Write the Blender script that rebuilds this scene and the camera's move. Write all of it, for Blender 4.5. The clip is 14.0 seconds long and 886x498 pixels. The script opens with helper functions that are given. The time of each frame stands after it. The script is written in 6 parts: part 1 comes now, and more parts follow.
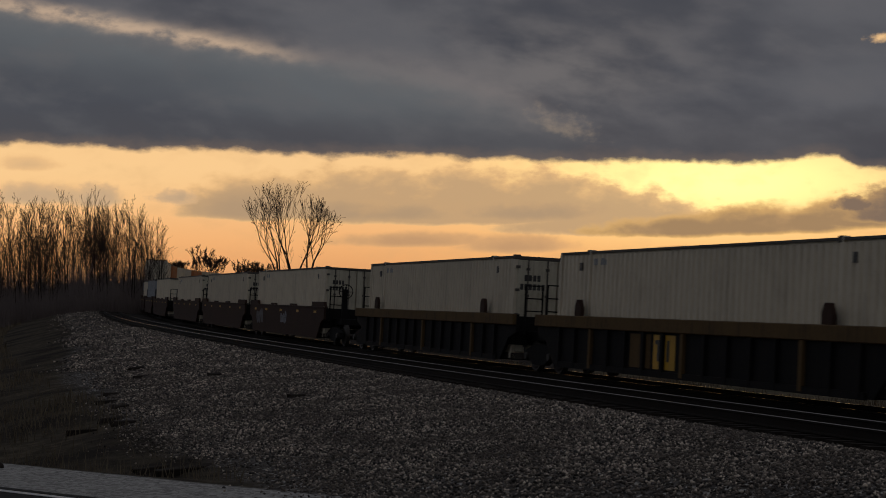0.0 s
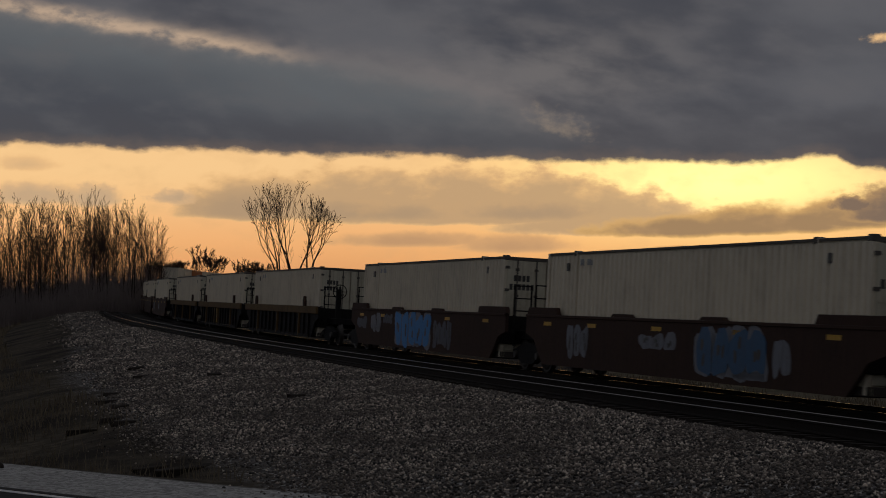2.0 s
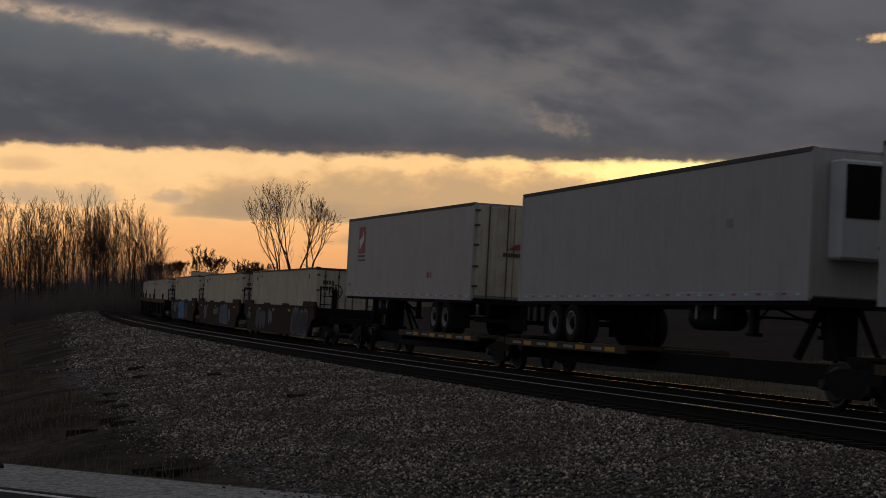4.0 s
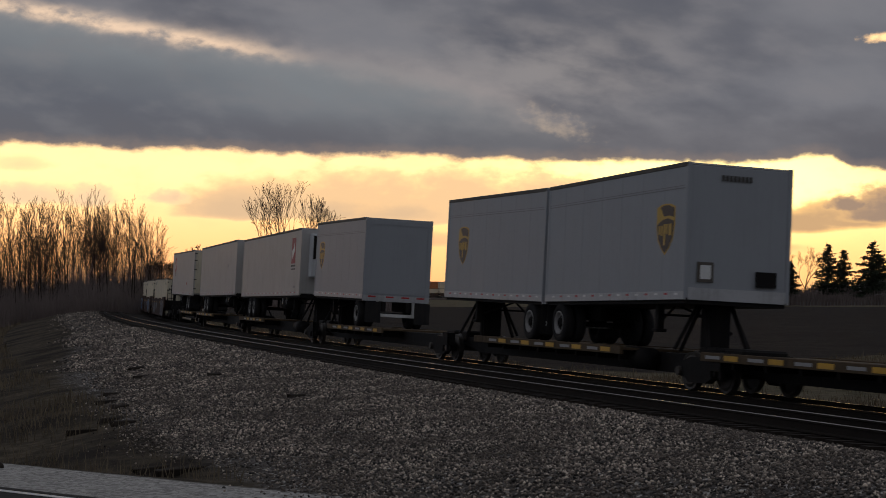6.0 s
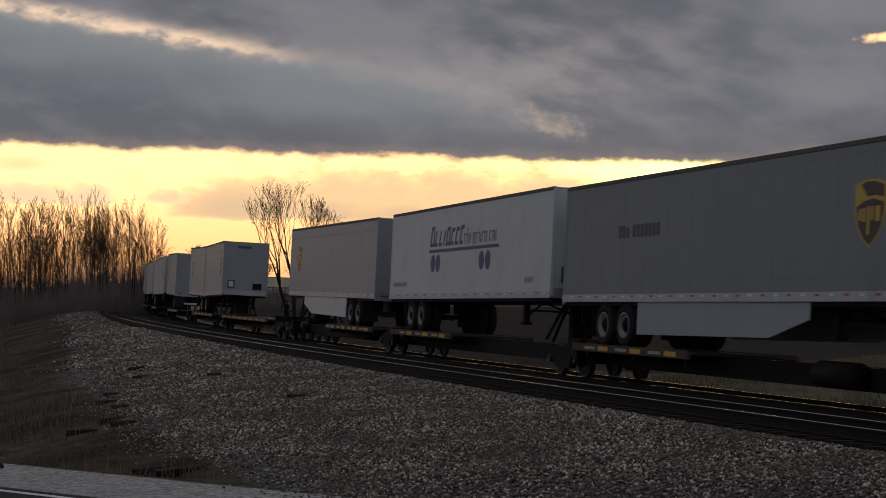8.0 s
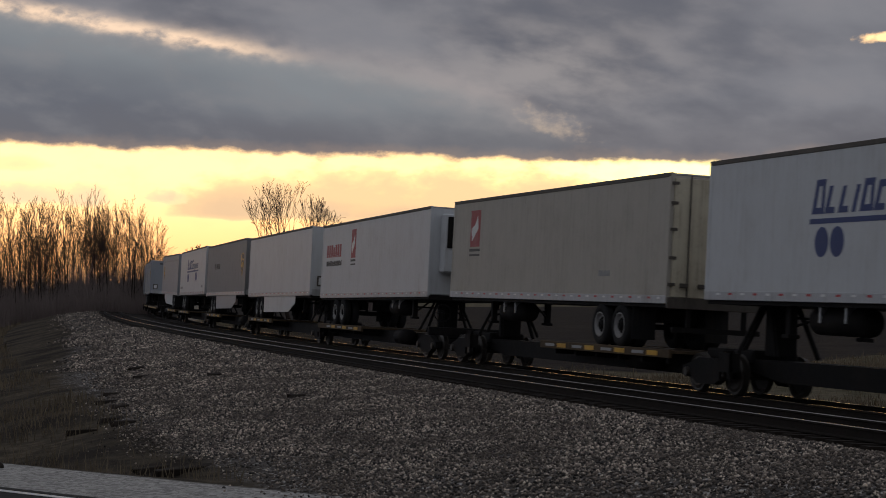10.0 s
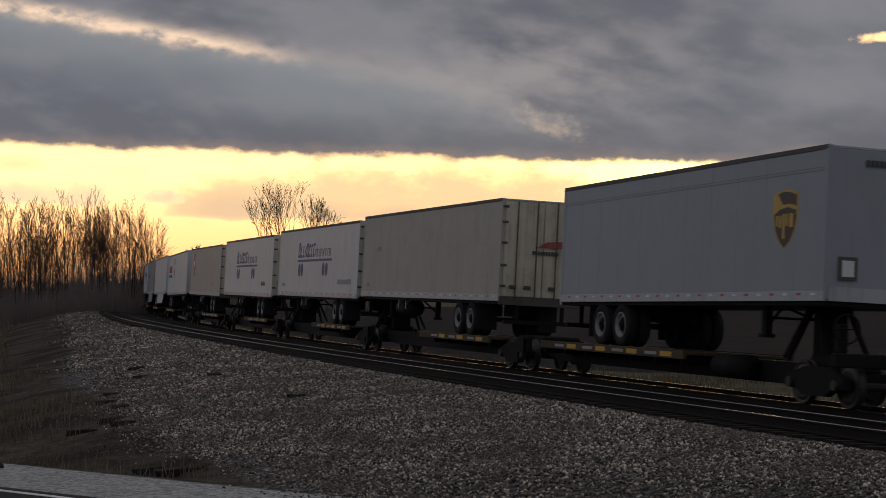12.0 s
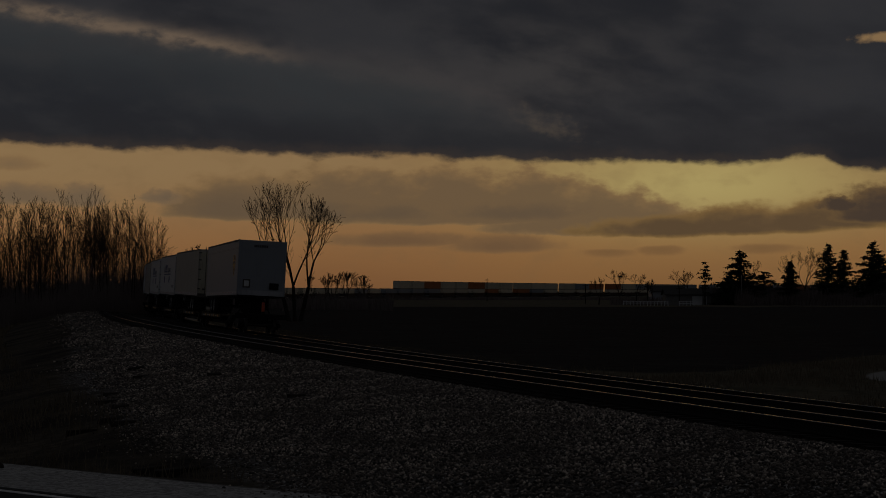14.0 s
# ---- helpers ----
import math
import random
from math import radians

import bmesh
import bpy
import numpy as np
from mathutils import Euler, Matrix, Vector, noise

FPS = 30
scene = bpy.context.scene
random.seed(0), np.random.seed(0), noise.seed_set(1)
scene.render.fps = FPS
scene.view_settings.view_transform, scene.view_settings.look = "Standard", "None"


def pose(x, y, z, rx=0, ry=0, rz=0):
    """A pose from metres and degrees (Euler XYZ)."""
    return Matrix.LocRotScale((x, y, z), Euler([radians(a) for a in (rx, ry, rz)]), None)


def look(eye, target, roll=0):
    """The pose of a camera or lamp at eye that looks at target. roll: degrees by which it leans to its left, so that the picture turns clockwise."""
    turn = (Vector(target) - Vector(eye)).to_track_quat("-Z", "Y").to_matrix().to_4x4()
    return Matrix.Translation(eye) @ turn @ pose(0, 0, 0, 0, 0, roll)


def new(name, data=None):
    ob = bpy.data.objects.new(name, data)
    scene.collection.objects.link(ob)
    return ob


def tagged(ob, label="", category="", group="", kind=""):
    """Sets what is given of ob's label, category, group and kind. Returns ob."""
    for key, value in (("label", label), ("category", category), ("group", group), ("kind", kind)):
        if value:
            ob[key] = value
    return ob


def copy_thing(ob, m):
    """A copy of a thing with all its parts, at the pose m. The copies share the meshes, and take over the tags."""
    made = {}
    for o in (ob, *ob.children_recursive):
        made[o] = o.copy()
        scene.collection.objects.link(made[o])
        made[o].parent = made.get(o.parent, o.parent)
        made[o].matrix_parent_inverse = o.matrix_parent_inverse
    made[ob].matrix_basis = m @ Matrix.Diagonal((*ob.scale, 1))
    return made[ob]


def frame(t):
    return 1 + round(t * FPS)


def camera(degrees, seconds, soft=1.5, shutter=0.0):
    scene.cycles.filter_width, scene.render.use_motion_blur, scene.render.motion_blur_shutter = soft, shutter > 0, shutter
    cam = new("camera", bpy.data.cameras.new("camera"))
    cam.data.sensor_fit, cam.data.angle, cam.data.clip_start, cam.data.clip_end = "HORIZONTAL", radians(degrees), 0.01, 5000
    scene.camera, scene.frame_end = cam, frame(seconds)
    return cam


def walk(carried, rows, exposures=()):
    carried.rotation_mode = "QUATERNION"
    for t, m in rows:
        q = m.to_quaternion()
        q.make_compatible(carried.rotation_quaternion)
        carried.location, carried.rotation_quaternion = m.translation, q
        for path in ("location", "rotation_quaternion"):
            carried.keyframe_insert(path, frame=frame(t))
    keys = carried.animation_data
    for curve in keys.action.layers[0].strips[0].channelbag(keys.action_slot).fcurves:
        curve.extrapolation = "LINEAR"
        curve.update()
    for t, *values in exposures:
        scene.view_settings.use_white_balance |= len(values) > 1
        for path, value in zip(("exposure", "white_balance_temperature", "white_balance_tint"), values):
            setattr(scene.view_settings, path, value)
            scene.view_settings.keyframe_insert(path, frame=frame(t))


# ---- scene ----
# Camera on a tripod: eye 2.22 m above the outer rail of the train's track.
EYE = 2.222
DURATION = 14.0
cam = camera(28.12, DURATION, soft=0.9, shutter=0.1)
STAND = pose(0, 0, EYE, 90 + 1.365, 0, 0)
walk(cam, [(0.0, STAND), (DURATION, STAND)],
     exposures=[(0.0, 0.05), (3.2, 0.0), (5.3, 0.65), (6.2, 0.9), (6.5, 0.74), (7.0, 0.58), (7.5, 0.77), (8.2, 1.0), (11.0, 1.1), (12.6, 1.0), (13.0, 0.45), (13.5, -0.78), (14.0, -1.95)])

# ---- the line of the railway: a right-hand curve of constant radius ----
RADIUS = 1163.0
HEAD0 = 0.31437
CANT = 0.05375
SPACING = 4.45
LIFT = 0.08
START = Vector((7.157, 35.0))
CENTRE = Vector((START.x + RADIUS * math.cos(HEAD0), START.y + RADIUS * math.sin(HEAD0)))
SPEED = 32.2


def track_pose(s, z=0.0, lat=0.75):
    """Pose on the train's track s metres along it: +y ahead, +x to the inside of the curve, z from the rail tops."""
    th = HEAD0 - s / RADIUS
    x, y = CENTRE.x - RADIUS * math.cos(th), CENTRE.y - RADIUS * math.sin(th)
    m = Matrix.Translation((x, y, 0)) @ Matrix.Rotation(th, 4, "Z") @ Matrix.Rotation(CANT, 4, "Y")
    return m @ Matrix.Translation((lat, 0, z))


# ---- world and sun ----
world = bpy.data.worlds.new("world")
scene.world = world
world.use_nodes = True
wn = world.node_tree.nodes
sky_node = wn.new("ShaderNodeTexSky")
sky_node.sky_type = "NISHITA"
sky_node.sun_disc = False
sky_node.sun_elevation = radians(3.4)
sky_node.sun_rotation = radians(9.4)
world.node_tree.links.new(sky_node.outputs[0], wn["Background"].inputs[0])
wn["Background"].inputs[1].default_value = 0.05

sun = new("sun", bpy.data.lights.new("sun", "SUN"))
sun.data.energy = 0.3
sun.data.angle = radians(12)
sun.data.color = (1.0, 0.72, 0.42)
sun.matrix_world = look((0, 0, 60), (-16.5, -100, 54))


# ---- materials ----
class Net:
    """Short hand for a node tree."""

    def __init__(self, name):
        self.mat = bpy.data.materials.new(name)
        self.mat.use_nodes = True
        self.t = self.mat.node_tree
        self.bsdf = self.t.nodes["Principled BSDF"]
        self.out = self.t.nodes["Material Output"]

    def node(self, kind, **props):
        n = self.t.nodes.new(kind)
        for k, v in props.items():
            setattr(n, k, v)
        return n

    def put(self, sock, v):
        if isinstance(v, bpy.types.NodeSocket):
            self.t.links.new(v, sock)
        else:
            sock.default_value = v

    def math(self, op, a, b=0.0, c=0.0, clamp=False):
        n = self.node("ShaderNodeMath", operation=op, use_clamp=clamp)
        for i, v in enumerate((a, b, c)):
            self.put(n.inputs[i], v)
        return n.outputs[0]

    def ramp01(self, v, lo, hi):
        n = self.node("ShaderNodeMapRange", interpolation_type="SMOOTHSTEP")
        for i, q in enumerate((v, lo, hi, 0.0, 1.0)):
            self.put(n.inputs[i], q)
        return n.outputs[0]

    def mix(self, f, a, b):
        n = self.node("ShaderNodeMix", data_type="RGBA")
        self.put(n.inputs[0], f)
        for i, v in ((6, a), (7, b)):
            self.put(n.inputs[i], v if isinstance(v, bpy.types.NodeSocket) else (*v, 1.0))
        return n.outputs[2]

    def noise(self, vec, scale, detail=4.0, rough=0.55, size=None):
        if size:
            m = self.node("ShaderNodeMapping")
            self.put(m.inputs[0], vec)
            m.inputs[3].default_value = size
            vec = m.outputs[0]
        n = self.node("ShaderNodeTexNoise")
        self.put(n.inputs["Vector"], vec)
        n.inputs["Scale"].default_value = scale
        n.inputs["Detail"].default_value = detail
        n.inputs["Roughness"].default_value = rough
        return n.outputs[0]

    def bump(self, height, strength, dist):
        n = self.node("ShaderNodeBump")
        n.inputs["Strength"].default_value = strength
        n.inputs["Distance"].default_value = dist
        self.put(n.inputs["Height"], height)
        self.put(self.bsdf.inputs["Normal"], n.outputs[0])

    def base(self, colour, rough=0.7, metal=0.0):
        self.put(self.bsdf.inputs["Base Color"], colour if isinstance(colour, bpy.types.NodeSocket) else (*colour, 1.0))
        self.put(self.bsdf.inputs["Roughness"], rough)
        self.bsdf.inputs["Metallic"].default_value = metal
        return self.mat


def painted(name, colour, dirt=(0.08, 0.065, 0.05), amount=0.35, rough=0.5, metal=0.0, scale=1.2, streak=True, vary=0.0):
    """Paint or metal with grime at two scales; streaks run down."""
    n = Net(name)
    co = n.node("ShaderNodeTexCoord").outputs["Object"]
    big = n.noise(co, scale, 5.0, 0.6)
    fine = n.noise(co, scale * 9, 4.0, 0.6)
    run = n.noise(co, scale * 2.2, 4.0, 0.6, size=(4.0, 4.0, 0.22)) if streak else big
    f = n.math("MULTIPLY", n.ramp01(n.math("ADD", n.math("MULTIPLY", big, 0.5), n.math("MULTIPLY", run, 0.5)), 0.42, 0.75), amount)
    f = n.math("ADD", f, n.math("MULTIPLY", n.ramp01(fine, 0.5, 0.8), amount * 0.35), clamp=True)
    c = n.mix(f, colour, dirt)
    if vary:
        r = n.node("ShaderNodeObjectInfo").outputs["Random"]
        c = n.mix(n.math("MULTIPLY", r, vary), c, dirt)
    n.bump(fine, 0.15, 0.004)
    n.bsdf.inputs["Specular IOR Level"].default_value = 0.12 if rough > 0.6 else 0.4
    return n.base(c, n.math("ADD", n.math("MULTIPLY", fine, 0.25), rough - 0.12), metal)


M = {}
M["white_paint"] = painted("white_paint", (0.575, 0.585, 0.59), (0.25, 0.22, 0.18), 0.3, 0.42)
M["aged_white"] = painted("aged_white", (0.47, 0.45, 0.425), (0.2, 0.17, 0.13), 0.35, 0.45)
M["cream_paint"] = painted("cream_paint", (0.44, 0.405, 0.345), (0.2, 0.16, 0.11), 0.4, 0.5)
M["grey_paint"] = painted("grey_paint", (0.31, 0.325, 0.345), (0.2, 0.2, 0.2), 0.25, 0.42)
M["dull_grey"] = painted("dull_grey", (0.23, 0.23, 0.23), (0.15, 0.14, 0.13), 0.3, 0.5)
M["container_white"] = painted("container_white", (0.8, 0.7, 0.53), (0.2, 0.15, 0.1), 0.35, 0.55, vary=0.2)
M["container_orange"] = painted("container_orange", (0.5, 0.17, 0.05), (0.15, 0.1, 0.08), 0.3, 0.55)
M["door_cream"] = painted("door_cream", (0.62, 0.56, 0.42), (0.16, 0.1, 0.05), 0.55, 0.55)
M["aluminium"] = painted("aluminium", (0.45, 0.45, 0.46), (0.14, 0.12, 0.1), 0.4, 0.42, 0.6)
M["dark_rail"] = painted("dark_rail", (0.1, 0.085, 0.07), (0.03, 0.025, 0.02), 0.5, 0.6)
M["black_steel"] = painted("black_steel", (0.012, 0.011, 0.011), (0.028, 0.021, 0.016), 0.5, 0.7)
M["brown_steel"] = painted("brown_steel", (0.058, 0.032, 0.024), (0.025, 0.018, 0.015), 0.6, 0.7)
M["yellow_steel"] = painted("yellow_steel", (0.14, 0.085, 0.035), (0.04, 0.028, 0.02), 0.8, 0.7)
M["deck_steel"] = painted("deck_steel", (0.1, 0.07, 0.042), (0.03, 0.022, 0.017), 0.7, 0.7)
M["yellow_mark"] = painted("yellow_mark", (0.62, 0.34, 0.03), (0.1, 0.07, 0.04), 0.4, 0.5)
M["wheel_steel"] = painted("wheel_steel", (0.05, 0.042, 0.035), (0.018, 0.015, 0.013), 0.6, 0.5, 0.4)
M["tyre_rubber"] = painted("tyre_rubber", (0.02, 0.02, 0.021), (0.06, 0.05, 0.04), 0.5, 0.85)
M["rim_white"] = painted("rim_white", (0.3, 0.29, 0.28), (0.1, 0.08, 0.06), 0.5, 0.5)
M["red_paint"] = painted("red_paint", (0.36, 0.045, 0.05), (0.4, 0.3, 0.28), 0.5, 0.5, scale=3.0)
M["red_tape"] = painted("red_tape", (0.45, 0.03, 0.03), (0.15, 0.06, 0.05), 0.3, 0.35)
M["white_tape"] = painted("white_tape", (0.7, 0.7, 0.68), (0.25, 0.2, 0.18), 0.3, 0.35)
M["navy_paint"] = painted("navy_paint", (0.025, 0.045, 0.16), (0.1, 0.1, 0.14), 0.3, 0.45)
M["slate_paint"] = painted("slate_paint", (0.1, 0.11, 0.17), (0.2, 0.2, 0.22), 0.3, 0.45)
M["shield_brown"] = painted("shield_brown", (0.06, 0.028, 0.012), (0.05, 0.04, 0.03), 0.3, 0.4)
M["shield_gold"] = painted("shield_gold", (0.6, 0.36, 0.04), (0.2, 0.12, 0.04), 0.3, 0.4)
M["mark_dark"] = painted("mark_dark", (0.06, 0.055, 0.05), (0.2, 0.18, 0.15), 0.35, 0.5)
M["mark_grey"] = painted("mark_grey", (0.3, 0.3, 0.3), (0.4, 0.38, 0.34), 0.4, 0.5)
M["graffiti_blue"] = painted("graffiti_blue", (0.015, 0.22, 0.55), (0.04, 0.06, 0.1), 0.35, 0.5)
M["graffiti_teal"] = painted("graffiti_teal", (0.03, 0.1, 0.2), (0.06, 0.06, 0.07), 0.4, 0.5)
M["graffiti_pale"] = painted("graffiti_pale", (0.2, 0.205, 0.23), (0.06, 0.045, 0.04), 0.7, 0.6)
M["graffiti_grey"] = painted("graffiti_grey", (0.1, 0.105, 0.13), (0.05, 0.036, 0.03), 0.7, 0.6)
M["orange_plastic"] = painted("orange_plastic", (0.65, 0.09, 0.02), (0.2, 0.08, 0.04), 0.3, 0.4)
M["rail_steel"] = painted("rail_steel", (0.022, 0.017, 0.014), (0.012, 0.01, 0.009), 0.6, 0.8, 0.0, scale=3.0)
M["rail_head"] = painted("rail_head", (0.3, 0.275, 0.25), (0.15, 0.125, 0.1), 0.6, 0.15, 0.9, scale=3.0, streak=False)
for link in [l for l in M["rail_head"].node_tree.links if l.to_socket.name == "Normal"]:
    M["rail_head"].node_tree.links.remove(link)
M["bark"] = painted("bark", (0.04, 0.031, 0.025), (0.018, 0.014, 0.012), 0.5, 0.9, scale=4.0)
M["twig"] = painted("twig", (0.04, 0.029, 0.022), (0.02, 0.015, 0.012), 0.5, 0.9, scale=2.0)
M["needle"] = painted("needle", (0.045, 0.055, 0.035), (0.018, 0.022, 0.015), 0.5, 0.85, scale=1.0, vary=0.4)
M["brush"] = painted("brush", (0.2, 0.16, 0.145), (0.07, 0.056, 0.05), 0.5, 0.95, scale=0.3, streak=False)
M["dry_grass"] = painted("dry_grass", (0.19, 0.15, 0.1), (0.07, 0.056, 0.04), 0.7, 0.9, scale=0.5, streak=False)
M["house_white"] = painted("house_white", (0.6, 0.6, 0.6), (0.3, 0.28, 0.25), 0.25, 0.6)
M["roof_dark"] = painted("roof_dark", (0.07, 0.065, 0.06), (0.04, 0.035, 0.03), 0.5, 0.85)
M["shed_grey"] = painted("shed_grey", (0.2, 0.19, 0.18), (0.1, 0.09, 0.08), 0.4, 0.7)
M["glass"] = painted("glass", (0.02, 0.022, 0.025), (0.05, 0.05, 0.05), 0.2, 0.15)
M["tie_wood"] = painted("tie_wood", (0.028, 0.022, 0.018), (0.02, 0.016, 0.013), 0.5, 0.9, scale=3.0)
M["old_wood"] = painted("old_wood", (0.04, 0.032, 0.026), (0.015, 0.012, 0.01), 0.5, 0.9, scale=3.0)


def stone_material():
    n = Net("ballast_stone")
    g = n.node("ShaderNodeNewGeometry")
    r = g.outputs["Random Per Island"]
    c = n.mix(n.ramp01(r, 0.1, 0.8), (0.024, 0.021, 0.019), (0.31, 0.25, 0.2))
    c = n.mix(n.math("MULTIPLY", n.ramp01(r, 0.8, 0.9), 0.95), c, (0.8, 0.665, 0.535))
    fine = n.noise(g.outputs["Position"], 30.0, 3.0)
    c = n.mix(n.math("MULTIPLY", n.ramp01(fine, 0.45, 0.75), 0.35), c, (0.06, 0.05, 0.042))
    big = n.noise(g.outputs["Position"], 0.55, 4.0)
    c = n.mix(n.math("MULTIPLY", n.ramp01(big, 0.42, 0.62), 0.6), c, (0.085, 0.066, 0.052))
    n.bump(fine, 0.3, 0.01)
    return n.base(c, 0.85)


M["ballast_stone"] = stone_material()

# ---- lie of the land ----
ROAD_EDGE = Vector((-6.9, 27.6))
ROAD_IN = Vector((-0.63, -0.776))
ROAD_Z = -0.45


def ground_material():
    """Ballast, verge, ditch, ploughed field, road shoulder and asphalt, each where it lies."""
    n = Net("ground")
    pos = n.node("ShaderNodeNewGeometry").outputs["Position"]
    sep = n.node("ShaderNodeSeparateXYZ")
    n.put(sep.inputs[0], pos)
    x, y = sep.outputs[0], sep.outputs[1]
    dx, dy = n.math("SUBTRACT", x, CENTRE.x), n.math("SUBTRACT", y, CENTRE.y)
    dist = n.math("SQRT", n.math("ADD", n.math("MULTIPLY", dx, dx), n.math("MULTIPLY", dy, dy)))
    out = n.math("SUBTRACT", dist, RADIUS)
    q = n.math("ADD", n.math("MULTIPLY", n.math("SUBTRACT", x, ROAD_EDGE.x), ROAD_IN.x), n.math("MULTIPLY", n.math("SUBTRACT", y, ROAD_EDGE.y), ROAD_IN.y))
    w1, w2, w3 = n.noise(pos, 0.35, 5.0, 0.6), n.noise(pos, 2.5, 5.0, 0.65), n.noise(pos, 14.0, 4.0, 0.65)
    far = n.noise(pos, 0.03, 5.0, 0.6)
    wob = n.math("ADD", n.math("MULTIPLY", n.math("SUBTRACT", w1, 0.5), 5.0), n.math("MULTIPLY", n.math("SUBTRACT", w2, 0.5), 2.5))
    vor = n.node("ShaderNodeTexVoronoi")
    n.put(vor.inputs["Vector"], pos)
    vor.inputs["Scale"].default_value = 17.0
    bw = n.node("ShaderNodeSeparateColor")
    n.put(bw.inputs[0], vor.outputs["Color"])
    cell = bw.outputs[0]
    # ballast: small stones of many greys
    stone = n.mix(cell, (0.036, 0.033, 0.031), (0.2, 0.178, 0.162))
    stone = n.mix(n.ramp01(n.math("ADD", cell, n.math("MULTIPLY", w3, 0.2)), 0.95, 1.05), stone, (0.5, 0.47, 0.43))
    stone = n.mix(n.math("MULTIPLY", n.ramp01(w1, 0.42, 0.7), 0.55), stone, (0.115, 0.098, 0.082))
    # grass, dead and dark
    grass = n.mix(n.ramp01(w2, 0.35, 0.7), (0.055, 0.045, 0.033), (0.13, 0.105, 0.075))
    grass = n.mix(n.ramp01(w1, 0.4, 0.65), grass, (0.034, 0.028, 0.023))
    verge = n.mix(n.ramp01(w2, 0.3, 0.7), (0.1, 0.083, 0.055), (0.165, 0.14, 0.095))
    verge = n.mix(n.ramp01(w1, 0.5, 0.75), verge, (0.06, 0.058, 0.034))
    soil = n.mix(n.ramp01(w2, 0.3, 0.7), (0.021, 0.0175, 0.0155), (0.045, 0.037, 0.032))
    furrow = n.noise(pos, 0.9, 3.0, 0.6, size=(0.12, 1.0, 1.0))
    soil = n.mix(n.math("MULTIPLY", n.ramp01(furrow, 0.45, 0.65), 0.6), soil, (0.06, 0.05, 0.041))
    soil = n.mix(n.math("MULTIPLY", n.ramp01(far, 0.45, 0.65), 0.5), soil, (0.04, 0.034, 0.03))
    # inside of the curve: verge, then field
    inner = n.math("SUBTRACT", -7.5, n.math("ADD", out, n.math("MULTIPLY", wob, 0.4)))
    bx = n.math("SUBTRACT", x, 11.0)
    bend = n.math("ADD", n.math("MULTIPLY", n.math("MAXIMUM", bx, 0.0), 1.6), n.math("MULTIPLY", n.math("MINIMUM", bx, 0.0), -0.5))
    lip = n.math("SUBTRACT", n.math("SUBTRACT", y, 71.5), bend)
    lip = n.math("ADD", lip, n.math("MULTIPLY", wob, 0.3))
    fld = n.math("MULTIPLY", n.ramp01(inner, -0.4, 0.4), n.ramp01(lip, -0.6, 0.6))
    fld = n.math("MULTIPLY", fld, n.ramp01(n.math("ADD", y, n.math("MULTIPLY", wob, 2.0)), 372.0, 366.0))
    c = n.mix(fld, verge, soil)
    strip = n.math("MULTIPLY", n.ramp01(out, -6.2, -5.2), n.ramp01(out, -2.4, -2.8))
    c = n.mix(strip, c, n.mix(w2, (0.17, 0.15, 0.12), (0.36, 0.32, 0.26)))
    # pale gravel pull-off
    ex, ey = n.math("DIVIDE", n.math("SUBTRACT", x, 18.9), 3.0), n.math("DIVIDE", n.math("SUBTRACT", y, 66.0), 4.6)
    el = n.math("ADD", n.math("MULTIPLY", ex, ex), n.math("MULTIPLY", ey, ey))
    c = n.mix(n.ramp01(n.math("ADD", el, n.math("MULTIPLY", wob, 0.06)), 1.1, 0.9), c, (0.33, 0.31, 0.28))
    # outside of the curve
    side = n.ramp01(out, -2.0, -1.6)
    reach = n.math("SUBTRACT", SPACING + 7.9, n.math("MULTIPLY", n.ramp01(y, 38.0, 115.0), 4.2))
    toe = n.math("ADD", n.math("SUBTRACT", out, reach), n.math("MULTIPLY", wob, 0.5))
    outer = n.mix(n.ramp01(toe, -0.5, 0.5), stone, grass)
    c = n.mix(side, c, outer)
    # bed of both tracks: stone mixed 85% towards near-black
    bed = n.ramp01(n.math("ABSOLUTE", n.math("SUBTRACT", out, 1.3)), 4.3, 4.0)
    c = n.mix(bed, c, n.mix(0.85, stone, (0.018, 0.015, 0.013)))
    grit = n.mix(cell, (0.22, 0.21, 0.195), (0.62, 0.59, 0.55))
    grit = n.mix(n.math("MULTIPLY", w1, 0.4), grit, (0.26, 0.24, 0.21))
    asphalt = n.mix(w3, (0.04, 0.038, 0.036), (0.085, 0.08, 0.075))
    c = n.mix(n.ramp01(n.math("ADD", q, n.math("MULTIPLY", wob, 0.06)), -0.08, 0.1), c, grit)
    c = n.mix(n.ramp01(n.math("ADD", q, n.math("MULTIPLY", wob, 0.02)), 2.02, 2.1), c, asphalt)
    n.bump(n.math("ADD", n.math("MULTIPLY", w3, 0.5), vor.outputs["Distance"]), 0.6, 0.05)
    n.base(c, 0.92)
    n.bsdf.inputs["Specular IOR Level"].default_value = 0.04
    return n.mat


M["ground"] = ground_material()


